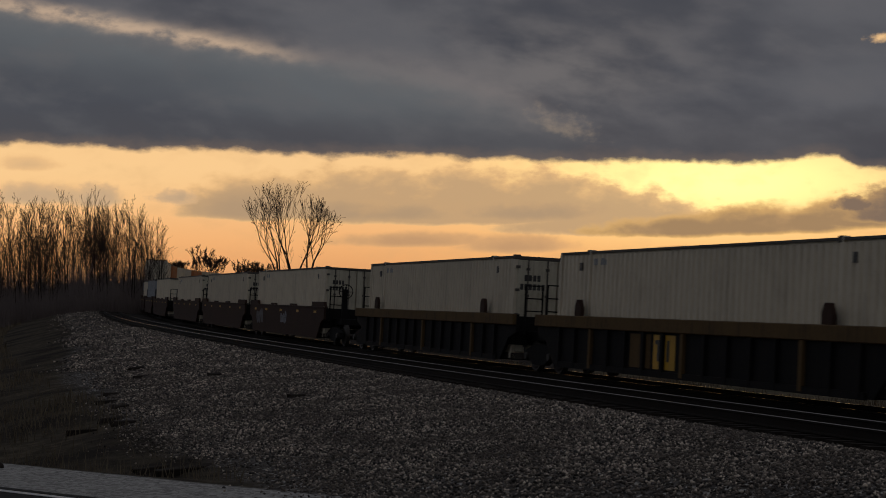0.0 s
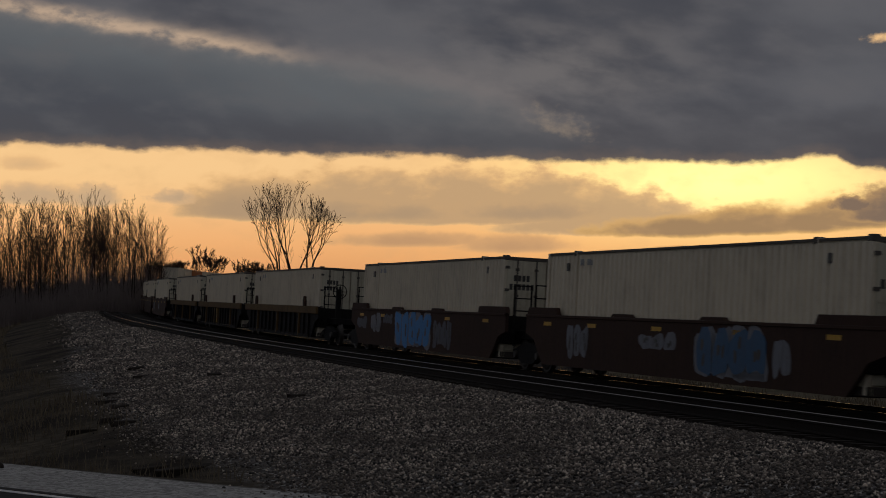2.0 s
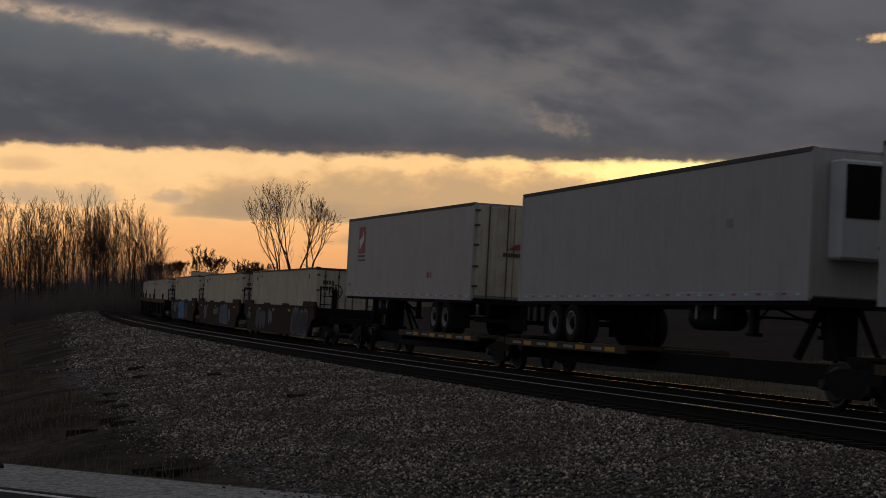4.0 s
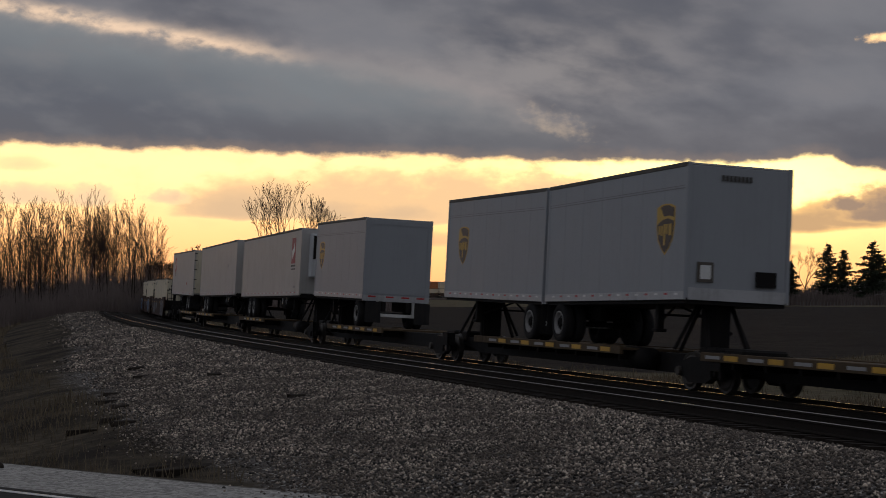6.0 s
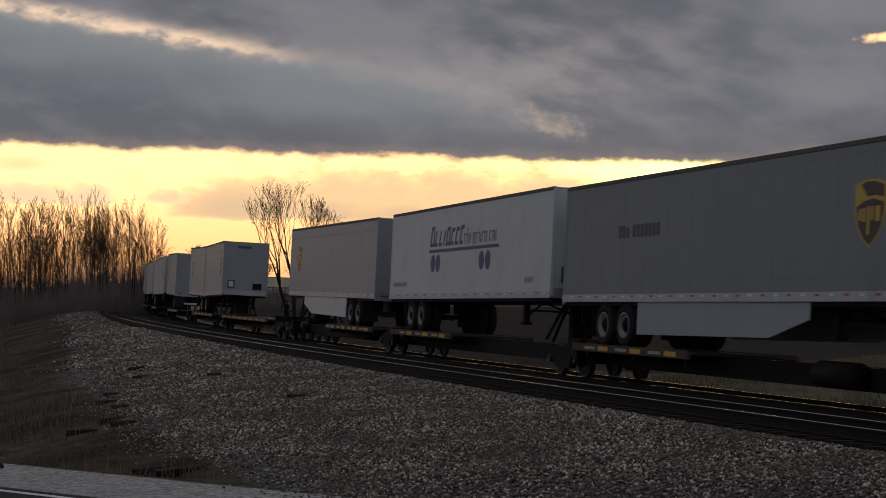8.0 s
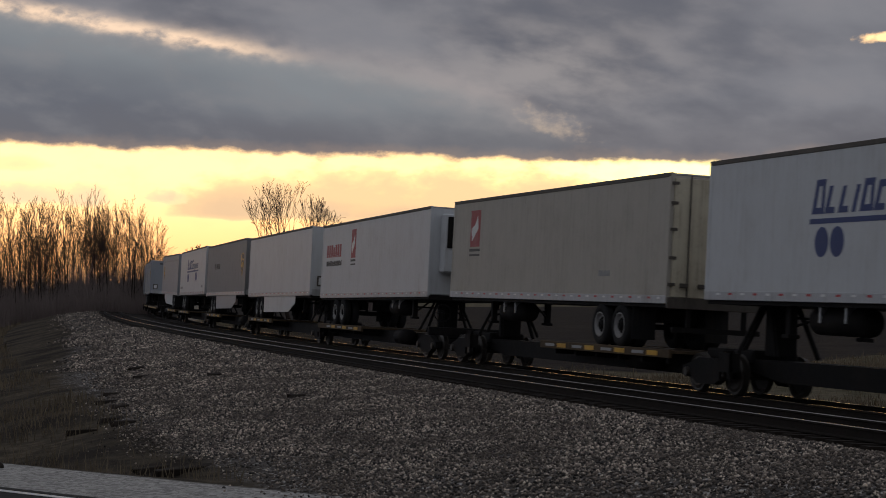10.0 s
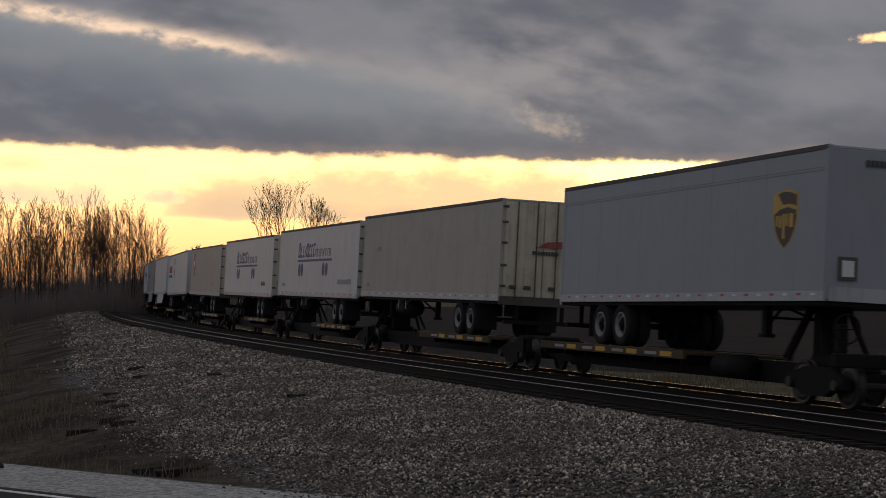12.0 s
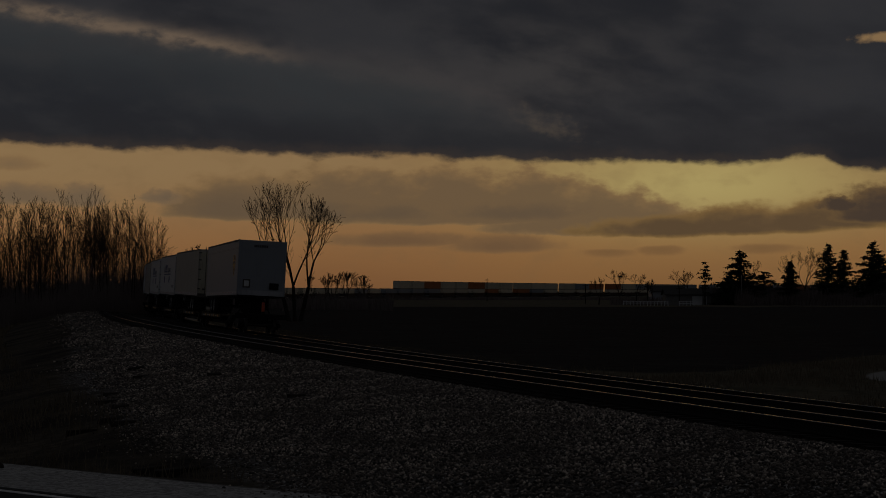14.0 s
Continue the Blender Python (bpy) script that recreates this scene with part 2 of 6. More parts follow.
def height(x, y):
    """Height of the land at arrays of x and y."""
    out = np.hypot(x - CENTRE.x, y - CENTRE.y) - RADIUS
    wave = 0.10 * np.sin(x * 0.31 + 1.3 * np.sin(y * 0.17)) * np.sin(y * 0.23 + 0.9) + 0.05 * np.sin(x * 1.1 + y * 0.6) * np.sin(y * 0.9 - x * 0.4)
    prof = np.interp(out, [-9.0, -4.6, -2.9, 5.6, 9.0, 12.9, 16.0, 20.0, 60.0, 200.0],
                     [-1.05, -0.95, -0.34, 0.12, -0.10, -0.55, -1.1, -1.2, -0.9, -0.9])
    soft = np.interp(out, [-9.0, -5.0, -3.5, 6.2, 9.0, 16.0], [1.0, 0.8, 0.0, 0.0, 0.55, 1.3])
    z = prof + wave * soft
    z = z - 0.7 * np.clip((out - 8.0) / 6.0, 0, 1) * np.clip((y - 36.0) / 50.0, 0, 1) * np.clip((260.0 - y) / 60.0, 0, 1)
    q = (x - ROAD_EDGE.x) * ROAD_IN.x + (y - ROAD_EDGE.y) * ROAD_IN.y
    f = np.clip((q + 1.6) / 1.6, 0, 1)
    f = f * f * (3 - 2 * f)
    return z * (1 - f) + ROAD_Z * f


def mesh_from(name, verts, faces):
    me = bpy.data.meshes.new(name)
    me.from_pydata([tuple(v) for v in verts], [], [tuple(f) for f in faces])
    me.update()
    return me


def array_mesh(name, verts, faces):
    """Mesh from numpy arrays; all faces have the same number of corners."""
    me = bpy.data.meshes.new(name)
    k = faces.shape[1]
    me.vertices.add(len(verts))
    me.vertices.foreach_set("co", np.ascontiguousarray(verts, dtype=np.float32).ravel())
    me.loops.add(faces.size)
    me.loops.foreach_set("vertex_index", np.ascontiguousarray(faces, dtype=np.int32).ravel())
    me.polygons.add(len(faces))
    me.polygons.foreach_set("loop_start", np.arange(0, faces.size, k, dtype=np.int32))
    me.update(calc_edges=True)
    me.validate()
    return me


def build_ground():
    rings = np.concatenate([np.linspace(0.0, 14.0, 15), np.linspace(14.5, 60.0, 170), 60.0 * np.power(50.0, np.linspace(0.01, 1.0, 130))])
    az = np.concatenate([np.linspace(-math.pi, -0.34, 60), np.linspace(-0.32, 0.32, 230), np.linspace(0.34, math.pi, 60)])
    r, a = np.meshgrid(rings, az, indexing="ij")
    x, y = r * np.sin(a), r * np.cos(a)
    verts = np.stack([x, y, height(x, y)], -1).reshape(-1, 3)
    n = len(az)
    i, j = np.meshgrid(np.arange(len(rings) - 1), np.arange(n - 1), indexing="ij")
    k = (i * n + j).ravel()
    faces = np.stack([k, k + 1, k + n + 1, k + n], -1)[:, ::-1]
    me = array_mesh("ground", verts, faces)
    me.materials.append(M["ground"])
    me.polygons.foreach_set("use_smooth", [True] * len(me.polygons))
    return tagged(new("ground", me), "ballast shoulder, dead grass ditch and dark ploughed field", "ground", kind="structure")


build_ground()


# ---- sky: a cloud deck with a burning gap above the horizon ----
def sky_material():
    n = Net("evening_sky")
    co = n.node("ShaderNodeTexCoord").outputs["Object"]
    sep = n.node("ShaderNodeSeparateXYZ")
    n.put(sep.inputs[0], co)
    x, y, z = sep.outputs
    az = n.math("ARCTAN2", x, y)
    flat = n.math("SQRT", n.math("ADD", n.math("MULTIPLY", x, x), n.math("MULTIPLY", y, y)))
    # u, v: hundredths of a focal length, u from the left of the view, v above the horizon
    u = n.math("ADD", n.math("MULTIPLY", az, 31.3), 7.84)
    v = n.math("MULTIPLY", n.math("ARCTAN2", z, flat), 31.3)
    uv = n.node("ShaderNodeCombineXYZ")
    n.put(uv.inputs[0], u)
    n.put(uv.inputs[1], v)
    uv = uv.outputs[0]
    tilt = n.node("ShaderNodeMapping")
    n.put(tilt.inputs[0], uv)
    tilt.inputs[2].default_value = (0, 0, 0.14)
    uv_deck = tilt.outputs[0]
    nbig = n.noise(uv_deck, 0.5, 3.0, 0.45, size=(0.5, 1.15, 1.0))
    nmid = n.noise(uv_deck, 1.5, 5.0, 0.5, size=(0.55, 1.25, 1.0))
    nfine = n.noise(uv, 3.4, 7.0, 0.55, size=(0.7, 1.2, 1.0))
    npuff = n.noise(uv, 1.7, 6.0, 0.52, size=(0.75, 1.3, 1.0))
    nrag = n.noise(uv, 6.5, 5.0, 0.55, size=(0.8, 1.2, 1.0))
    cb, cm, cf, cp, cr = (n.math("SUBTRACT", k, 0.5) for k in (nbig, nmid, nfine, npuff, nrag))

    # clear gap: orange near the horizon, yellow above, brightest towards the hidden sun
    glow_x = n.math("DIVIDE", n.math("SUBTRACT", u, 12.7), 2.9)
    glow_y = n.math("DIVIDE", n.math("SUBTRACT", v, 1.9), 0.75)
    glow = n.math("EXPONENT", n.math("MULTIPLY", n.math("ADD", n.math("MULTIPLY", glow_x, glow_x), n.math("MULTIPLY", glow_y, glow_y)), -1.0))
    low = n.mix(n.ramp01(v, -0.2, 1.0), (0.62, 0.275, 0.115), (0.86, 0.42, 0.165))
    gap = n.mix(n.ramp01(v, 0.6, 2.2), low, (0.92, 0.58, 0.27))
    gap = n.mix(n.math("MULTIPLY", n.ramp01(u, 5.0, 11.0), 0.3), gap, (1.0, 0.54, 0.17))
    gap = n.mix(glow, gap, (1.45, 1.12, 0.42))

    def puff(u0, base, a, up, ragged=1.0, lean=0.0, torn=0.25):
        """Inside measure of a heaped cloud with a flat base: 1 in its middle, 0 at its edge."""
        du = n.math("DIVIDE", n.math("SUBTRACT", u, u0), a)
        dv = n.math("SUBTRACT", n.math("SUBTRACT", v, base), n.math("MULTIPLY", n.math("SUBTRACT", u, u0), lean))
        rise = n.math("DIVIDE", n.math("MAXIMUM", dv, 0.0), up)
        drop = n.math("DIVIDE", n.math("MINIMUM", dv, 0.0), 0.13)
        d = n.math("SQRT", n.math("ADD", n.math("MULTIPLY", du, du), n.math("ADD", n.math("MULTIPLY", rise, rise), n.math("MULTIPLY", drop, drop))))
        d = n.math("ADD", d, n.math("MULTIPLY", n.math("ADD", n.math("MULTIPLY", cp, 1.5), n.math("ADD", n.math("MULTIPLY", cf, 0.6), n.math("MULTIPLY", cr, torn))), ragged))
        return n.math("SUBTRACT", 1.0, d)

    def bank(gap, puffs, body, rim, soft=0.3, amount=1.0):
        """Clouds of one bank laid over the gap: a lit edge round a dimmer body."""
        depth = puffs[0]
        for p in puffs[1:]:
            depth = n.math("MAXIMUM", depth, p)
        c = n.mix(n.ramp01(depth, 0.0, soft * 2.2), rim, body)
        return n.mix(n.math("MULTIPLY", n.ramp01(depth, -0.06, soft), amount), gap, c)

    # wide thin bank across the middle
    gap = bank(gap, [puff(8.4, 1.32, 3.9, 0.95, 0.7), puff(4.7, 1.38, 1.7, 0.78, 0.55), puff(6.4, 1.4, 2.3, 0.85, 0.6), puff(10.9, 1.12, 2.1, 0.72, 0.7)], (0.52, 0.335, 0.18), (0.78, 0.47, 0.21), 0.22, 0.95)
    gap = bank(gap, [puff(4.3, 1.4, 1.3, 0.5, 0.6), puff(6.6, 1.38, 1.6, 0.3, 0.8), puff(9.4, 1.38, 1.4, 0.26, 0.8)], (0.41, 0.28, 0.17), (0.52, 0.335, 0.18), 0.4, 0.8)
    # darker wedge towards the sun
    gap = bank(gap, [puff(13.7, 1.12, 2.5, 0.46, 0.6, 0.03), puff(14.9, 1.2, 1.2, 0.55, 0.6), puff(11.9, 1.08, 1.8, 0.3, 0.7)], (0.36, 0.225, 0.115), (0.72, 0.42, 0.15), 0.3)
    gap = bank(gap, [puff(15.8, 1.3, 1.15, 0.72, 0.6, 0.0, 0.7), puff(15.0, 1.5, 0.5, 0.24, 0.9, 0.0, 1.0)], (0.22, 0.15, 0.105), (0.5, 0.3, 0.13), 0.3)
    # low streaks and scraps
    gap = bank(gap, [puff(9.1, 0.8, 1.3, 0.26, 0.5), puff(7.3, 0.9, 1.7, 0.2, 0.6)], (0.5, 0.29, 0.15), (0.68, 0.38, 0.17), 0.4, 0.9)
    gap = bank(gap, [puff(11.9, 0.76, 0.5, 0.08, 0.6), puff(13.7, 0.78, 0.7, 0.09, 0.6), puff(11.0, 0.72, 0.6, 0.06, 0.6)], (0.55, 0.3, 0.13), (0.68, 0.36, 0.15), 0.5, 0.7)
    gap = bank(gap, [puff(0.9, 1.62, 1.5, 0.34, 0.7, 0.0, 0.5), puff(1.7, 1.6, 0.6, 0.36, 0.8, 0.0, 0.8), puff(3.1, 1.64, 0.5, 0.2, 0.8, 0.0, 1.2)], (0.5, 0.35, 0.22), (0.72, 0.45, 0.23), 0.4, 0.85)
    gap = bank(gap, [puff(0.6, 2.2, 0.6, 0.22, 0.9), puff(-5.0, 1.3, 4.0, 0.5), puff(20.5, 1.2, 3.4, 0.6)], (0.6, 0.38, 0.2), (0.8, 0.48, 0.22), 0.5, 0.7)
    gap = n.mix(n.math("MULTIPLY", n.ramp01(npuff, 0.5, 0.75), 0.22), gap, (0.62, 0.37, 0.17))

    # the deck of cloud above: soft, dimmest along its foot
    shade = n.ramp01(n.math("ADD", n.math("MULTIPLY", nbig, 0.8), n.math("MULTIPLY", nmid, 0.2)), 0.36, 0.64)
    deck = n.mix(shade, (0.061, 0.063, 0.075), (0.103, 0.103, 0.114))
    seam_v = n.math("SUBTRACT", 4.98, n.math("MULTIPLY", u, 0.15))
    past = n.math("MAXIMUM", n.math("SUBTRACT", u, 6.7), 0.0)
    seam_v = n.math("SUBTRACT", seam_v, n.math("MULTIPLY", n.math("MULTIPLY", past, past), 0.045))
    fall = n.math("SUBTRACT", v, seam_v)
    # blue-grey sheet below the seam, lightest just under it
    sheet = n.math("MULTIPLY", n.ramp01(n.math("ADD", fall, n.math("MULTIPLY", cm, 0.7)), 0.15, -0.25), n.ramp01(n.math("ADD", u, n.math("MULTIPLY", cb, 3.0)), 11.5, 7.0))
    pale = n.ramp01(n.math("ADD", fall, n.math("MULTIPLY", cb, 1.6)), -1.6, -0.3)
    blue = n.mix(pale, (0.064, 0.068, 0.081), (0.108, 0.117, 0.126))
    blue = n.mix(n.math("MULTIPLY", n.ramp01(nmid, 0.42, 0.7), 0.35), blue, (0.09, 0.093, 0.1))
    deck = n.mix(n.math("MULTIPLY", sheet, 0.85), deck, blue)
    deck = n.mix(n.math("MULTIPLY", n.ramp01(nmid, 0.45, 0.75), 0.25), deck, (0.13, 0.122, 0.127))
    deck = n.mix(n.math("MULTIPLY", n.ramp01(n.math("ADD", v, n.math("MULTIPLY", cm, 0.9)), 3.4, 2.5), 0.5), deck, (0.072, 0.068, 0.074))
    # a thinner, lighter stretch of the deck towards the sun
    thin_u = n.math("DIVIDE", n.math("SUBTRACT", u, 9.9), 2.3)
    thin_v = n.math("DIVIDE", n.math("SUBTRACT", v, 3.9), 0.9)
    thin = n.math("EXPONENT", n.math("MULTIPLY", n.math("ADD", n.math("MULTIPLY", thin_u, thin_u), n.math("MULTIPLY", thin_v, thin_v)), -1.0))
    deck = n.mix(n.math("MULTIPLY", n.math("MULTIPLY", thin, n.ramp01(nmid, 0.25, 0.65)), 0.8), deck, (0.158, 0.146, 0.145))
    # a torn seam with light behind it
    off = n.math("ADD", fall, n.math("ADD", n.math("MULTIPLY", cp, 0.42), n.math("MULTIPLY", cf, 0.2)))
    seam = n.math("EXPONENT", n.math("MULTIPLY", n.math("MULTIPLY", off, off), -70.0))
    breaks = n.ramp01(n.math("ADD", n.math("MULTIPLY", npuff, 0.5), n.math("MULTIPLY", nfine, 0.5)), 0.38, 0.56)
    seam = n.math("MULTIPLY", seam, n.math("ADD", n.math("MULTIPLY", breaks, 0.8), 0.2))
    hot = n.math("MULTIPLY", n.math("MULTIPLY", n.ramp01(u, -3.0, 1.5), n.ramp01(u, 6.0, 3.6)), 0.85)
    deck = n.mix(n.math("MULTIPLY", seam, hot), deck, (0.66, 0.46, 0.3))
    wide = n.math("EXPONENT", n.math("MULTIPLY", n.math("MULTIPLY", off, off), -16.0))
    deck = n.mix(n.math("MULTIPLY", n.math("MULTIPLY", wide, n.ramp01(u, 11.0, 9.0)), 0.3), deck, (0.25, 0.215, 0.2))
    deck = n.mix(n.math("MULTIPLY", n.ramp01(puff(9.95, 2.86, 0.8, 0.45, 0.9, -0.3, 2.2), 0.0, 1.4), 0.45), deck, (0.34, 0.26, 0.19))
    deck = n.mix(n.math("MULTIPLY", n.ramp01(puff(15.85, 4.38, 0.7, 0.1, 0.8, 0.0, 1.2), 0.0, 0.7), 0.95), deck, (0.85, 0.53, 0.25))
    # lower edge of the deck; the gap closes away from the sunset and the light from the rest of the sky is grey
    sag = n.math("MULTIPLY", n.math("MULTIPLY", n.ramp01(u, 14.3, 15.3), 0.12), -1.0)
    rise = n.math("MULTIPLY", n.math("MULTIPLY", n.ramp01(u, 13.6, 14.5), n.ramp01(u, 15.2, 14.7)), 0.16)
    edge = n.math("ADD", n.math("ADD", n.math("SUBTRACT", 2.54, n.math("MULTIPLY", u, 0.0225)), n.math("ADD", sag, rise)),
                  n.math("ADD", n.math("MULTIPLY", cp, 0.3), n.math("ADD", n.math("MULTIPLY", cf, 0.2), n.math("MULTIPLY", cr, 0.07))))
    over = n.ramp01(n.math("SUBTRACT", v, edge), -0.05, 0.1)
    away = n.ramp01(n.math("ABSOLUTE", n.math("SUBTRACT", u, 10.0)), 10.8, 19.0)
    lit_edge = n.math("MULTIPLY", n.ramp01(n.math("SUBTRACT", v, edge), 0.3, 0.05), 0.5)
    deck = n.mix(lit_edge, deck, (0.16, 0.12, 0.1))
    over = n.math("MAXIMUM", over, away)
    high = n.ramp01(v, 7.0, 22.0)
    deck = n.mix(n.math("MAXIMUM", high, away), deck, n.mix(shade, (0.09, 0.097, 0.114), (0.147, 0.153, 0.173)))
    c = n.mix(over, gap, deck)
    em = n.node("ShaderNodeEmission")
    n.put(em.inputs[0], c)
    em.inputs[1].default_value = 1.0
    n.t.links.new(em.outputs[0], n.out.inputs[0])
    return n.mat


def build_sky():
    bm = bmesh.new()
    bmesh.ops.create_uvsphere(bm, u_segments=96, v_segments=64, radius=3000.0)
    bmesh.ops.delete(bm, geom=[v for v in bm.verts if v.co.z < -160.0], context="VERTS")
    bmesh.ops.reverse_faces(bm, faces=bm.faces[:])
    me = bpy.data.meshes.new("sky")
    bm.to_mesh(me)
    bm.free()
    me.materials.append(sky_material())
    me.polygons.foreach_set("use_smooth", [True] * len(me.polygons))
    return tagged(new("backdrop_sky", me), "grey cloud deck over a glowing orange sunset gap", "sky", kind="structure")


sky_dome = build_sky()
MOVERS = []


# ---- building helpers ----
def box(bm, x0, x1, y0, y1, z0, z1):
    vs = [bm.verts.new((x, y, z)) for z in (z0, z1) for y in (y0, y1) for x in (x0, x1)]
    for f in ((0, 2, 3, 1), (4, 5, 7, 6), (0, 1, 5, 4), (2, 6, 7, 3), (0, 4, 6, 2), (1, 3, 7, 5)):
        bm.faces.new([vs[i] for i in f])
    return vs


def bevelled(bm, width, segments=1):
    bmesh.ops.bevel(bm, geom=bm.edges[:], offset=width, segments=segments, affect="EDGES", clamp_overlap=True)
    return bm


def boxes(*rows, bevel=0.0):
    bm = bmesh.new()
    for r in rows:
        box(bm, *r)
    return bevelled(bm, bevel) if bevel else bm


def rod(bm, a, b, r0, r1=None, sides=6):
    """Tapered round bar from a to b."""
    a, b = Vector(a), Vector(b)
    r1 = r0 if r1 is None else r1
    q = (b - a).to_track_quat("Z", "Y")
    rings = []
    for p, r in ((a, r0), (b, r1)):
        rings.append([bm.verts.new(p + q @ Vector((r * math.cos(t), r * math.sin(t), 0))) for t in (2 * math.pi * k / sides for k in range(sides))])
    for k in range(sides):
        bm.faces.new((rings[0][k], rings[0][(k + 1) % sides], rings[1][(k + 1) % sides], rings[1][k]))
    bm.faces.new(rings[0][::-1])
    bm.faces.new(rings[1])
    return bm


def lathe_x(bm, profile, cx, cy, cz, sides=24):
    """Turns (x, radius) points about an axle along x; the ends are closed."""
    rings = [[bm.verts.new((cx + x, cy + r * math.cos(t), cz + r * math.sin(t))) for t in (2 * math.pi * k / sides for k in range(sides))] for x, r in profile]
    for a, b in zip(rings, rings[1:]):
        for k in range(sides):
            bm.faces.new((a[k], b[k], b[(k + 1) % sides], a[(k + 1) % sides]))
    bm.faces.new(rings[0])
    bm.faces.new(rings[-1][::-1])
    return bm


def prism_x(bm, outline, x0, x1):
    """A slab from an outline of (y, z) points between x0 and x1."""
    a = [bm.verts.new((x0, y, z)) for y, z in outline]
    b = [bm.verts.new((x1, y, z)) for y, z in outline]
    bm.faces.new(a)
    bm.faces.new(b[::-1])
    k = len(outline)
    for i in range(k):
        bm.faces.new((a[i], b[i], b[(i + 1) % k], a[(i + 1) % k]))
    return bm


def prism_y(outline, y0, y1):
    """A slab from an outline of (x, z) points between y0 and y1."""
    bm = bmesh.new()
    a = [bm.verts.new((x, y0, z)) for x, z in outline]
    b = [bm.verts.new((x, y1, z)) for x, z in outline]
    bm.faces.new(a)
    bm.faces.new(b[::-1])
    k = len(outline)
    for i in range(k):
        bm.faces.new((a[i], b[i], b[(i + 1) % k], a[(i + 1) % k]))
    return bm


MESHES = {}


def part(name, shape, material, parent, label="", smooth=False):
    """One mesh object under a thing or a part; shape is a bmesh or the key of a mesh made before."""
    if isinstance(shape, str):
        me = MESHES[shape]
    else:
        me = bpy.data.meshes.new(name)
        bmesh.ops.recalc_face_normals(shape, faces=shape.faces[:])
        shape.to_mesh(me)
        shape.free()
        if smooth:
            me.polygons.foreach_set("use_smooth", [True] * len(me.polygons))
        me.materials.append(M[material])
    ob = new(name, me)
    ob.parent = parent
    return tagged(ob, label)


def keep(key, shape, material, smooth=False):
    me = bpy.data.meshes.new(key)
    bmesh.ops.recalc_face_normals(shape, faces=shape.faces[:])
    shape.to_mesh(me)
    shape.free()
    if smooth:
        me.polygons.foreach_set("use_smooth", [True] * len(me.polygons))
    me.materials.append(M[material])
    MESHES[key] = me


def thing(name, label, category, group="", kind=""):
    return tagged(new(name), label, category, group, kind)


def moving(ob, sigma, z=0.0, pitch=0.0):
    """Put ob on the train, its middle sigma metres along the line at the start, its front end raised by pitch radians."""
    MOVERS.append((ob, sigma, z, pitch))
    ob.matrix_basis = track_pose(sigma, z) @ Matrix.Rotation(pitch, 4, "X")
    return ob


# ---- the railway ----
def rail_line(name, lat, lift):
    """One rail as a swept section, its head a part of its own."""
    ss = np.concatenate([np.arange(-60, 240, 3.0), np.arange(240, 1301, 20.0)])

    def sweep(section):
        bm = bmesh.new()
        last = None
        for s in ss:
            m = track_pose(s, lift, lat)
            ring = [bm.verts.new(m @ Vector((x, 0, z))) for x, z in section]
            if last:
                k = len(ring)
                for i in range(k):
                    bm.faces.new((last[i], last[(i + 1) % k], ring[(i + 1) % k], ring[i]))
            last = ring
        return bm

    root = thing(name, "worn steel running rail on ballast", "rail", "running rails", kind="structure")
    part("foot", sweep([(-0.07, -0.18), (0.07, -0.18), (0.07, -0.165), (0.012, -0.145), (0.012, -0.045), (0.036, -0.038), (0.036, -0.01), (-0.036, -0.01), (-0.036, -0.038), (-0.012, -0.045), (-0.012, -0.145), (-0.07, -0.165)]), "rail_steel", root, "rust-brown rail web and foot")
    part("head", sweep([(-0.034, -0.009), (0.034, -0.009), (0.024, 0.0), (-0.024, 0.0)]), "rail_head", root, "polished rail head")


for lat, lift in ((0.0, 0.0), (1.5, 0.0), (-SPACING, LIFT), (1.5 - SPACING, LIFT)):
    rail_line("rail", lat, lift)


# ---- wheels ----
def make_wheel_meshes():
    bm = bmesh.new()
    lathe_x(bm, [(-0.07, 0.1), (-0.07, 0.3), (-0.05, 0.36), (-0.065, 0.4), (-0.065, 0.425), (0.05, 0.43), (0.065, 0.455), (0.075, 0.455), (0.075, 0.38), (0.03, 0.33), (0.03, 0.1)], 0, 0, 0, 28)
    keep("rail_wheel", bm, "wheel_steel")
    bm = bmesh.new()
    lathe_x(bm, [(0.0, 0.3), (-0.13, 0.305), (-0.14, 0.42), (-0.12, 0.49), (-0.09, 0.51), (0.09, 0.51), (0.12, 0.49), (0.14, 0.42), (0.13, 0.3), (0.02, 0.29)], 0, 0, 0, 26)
    keep("tyre", bm, "tyre_rubber", True)
    bm = bmesh.new()
    lathe_x(bm, [(-0.02, 0.19), (-0.05, 0.2), (-0.06, 0.25), (-0.14, 0.285), (-0.138, 0.31), (-0.1, 0.304), (-0.005, 0.28)], 0, 0, 0, 26)
    keep("rim", bm, "rim_white")
    bm = bmesh.new()
    lathe_x(bm, [(-0.055, 0.198), (-0.07, 0.12), (-0.13, 0.1), (-0.135, 0.06), (-0.05, 0.05)], 0, 0, 0, 20)
    for k in range(8):
        t = 2 * math.pi * k / 8
        rod(bm, (-0.05, 0.16 * math.cos(t), 0.16 * math.sin(t)), (-0.09, 0.16 * math.cos(t), 0.16 * math.sin(t)), 0.018)
    keep("hub", bm, "black_steel")


make_wheel_meshes()


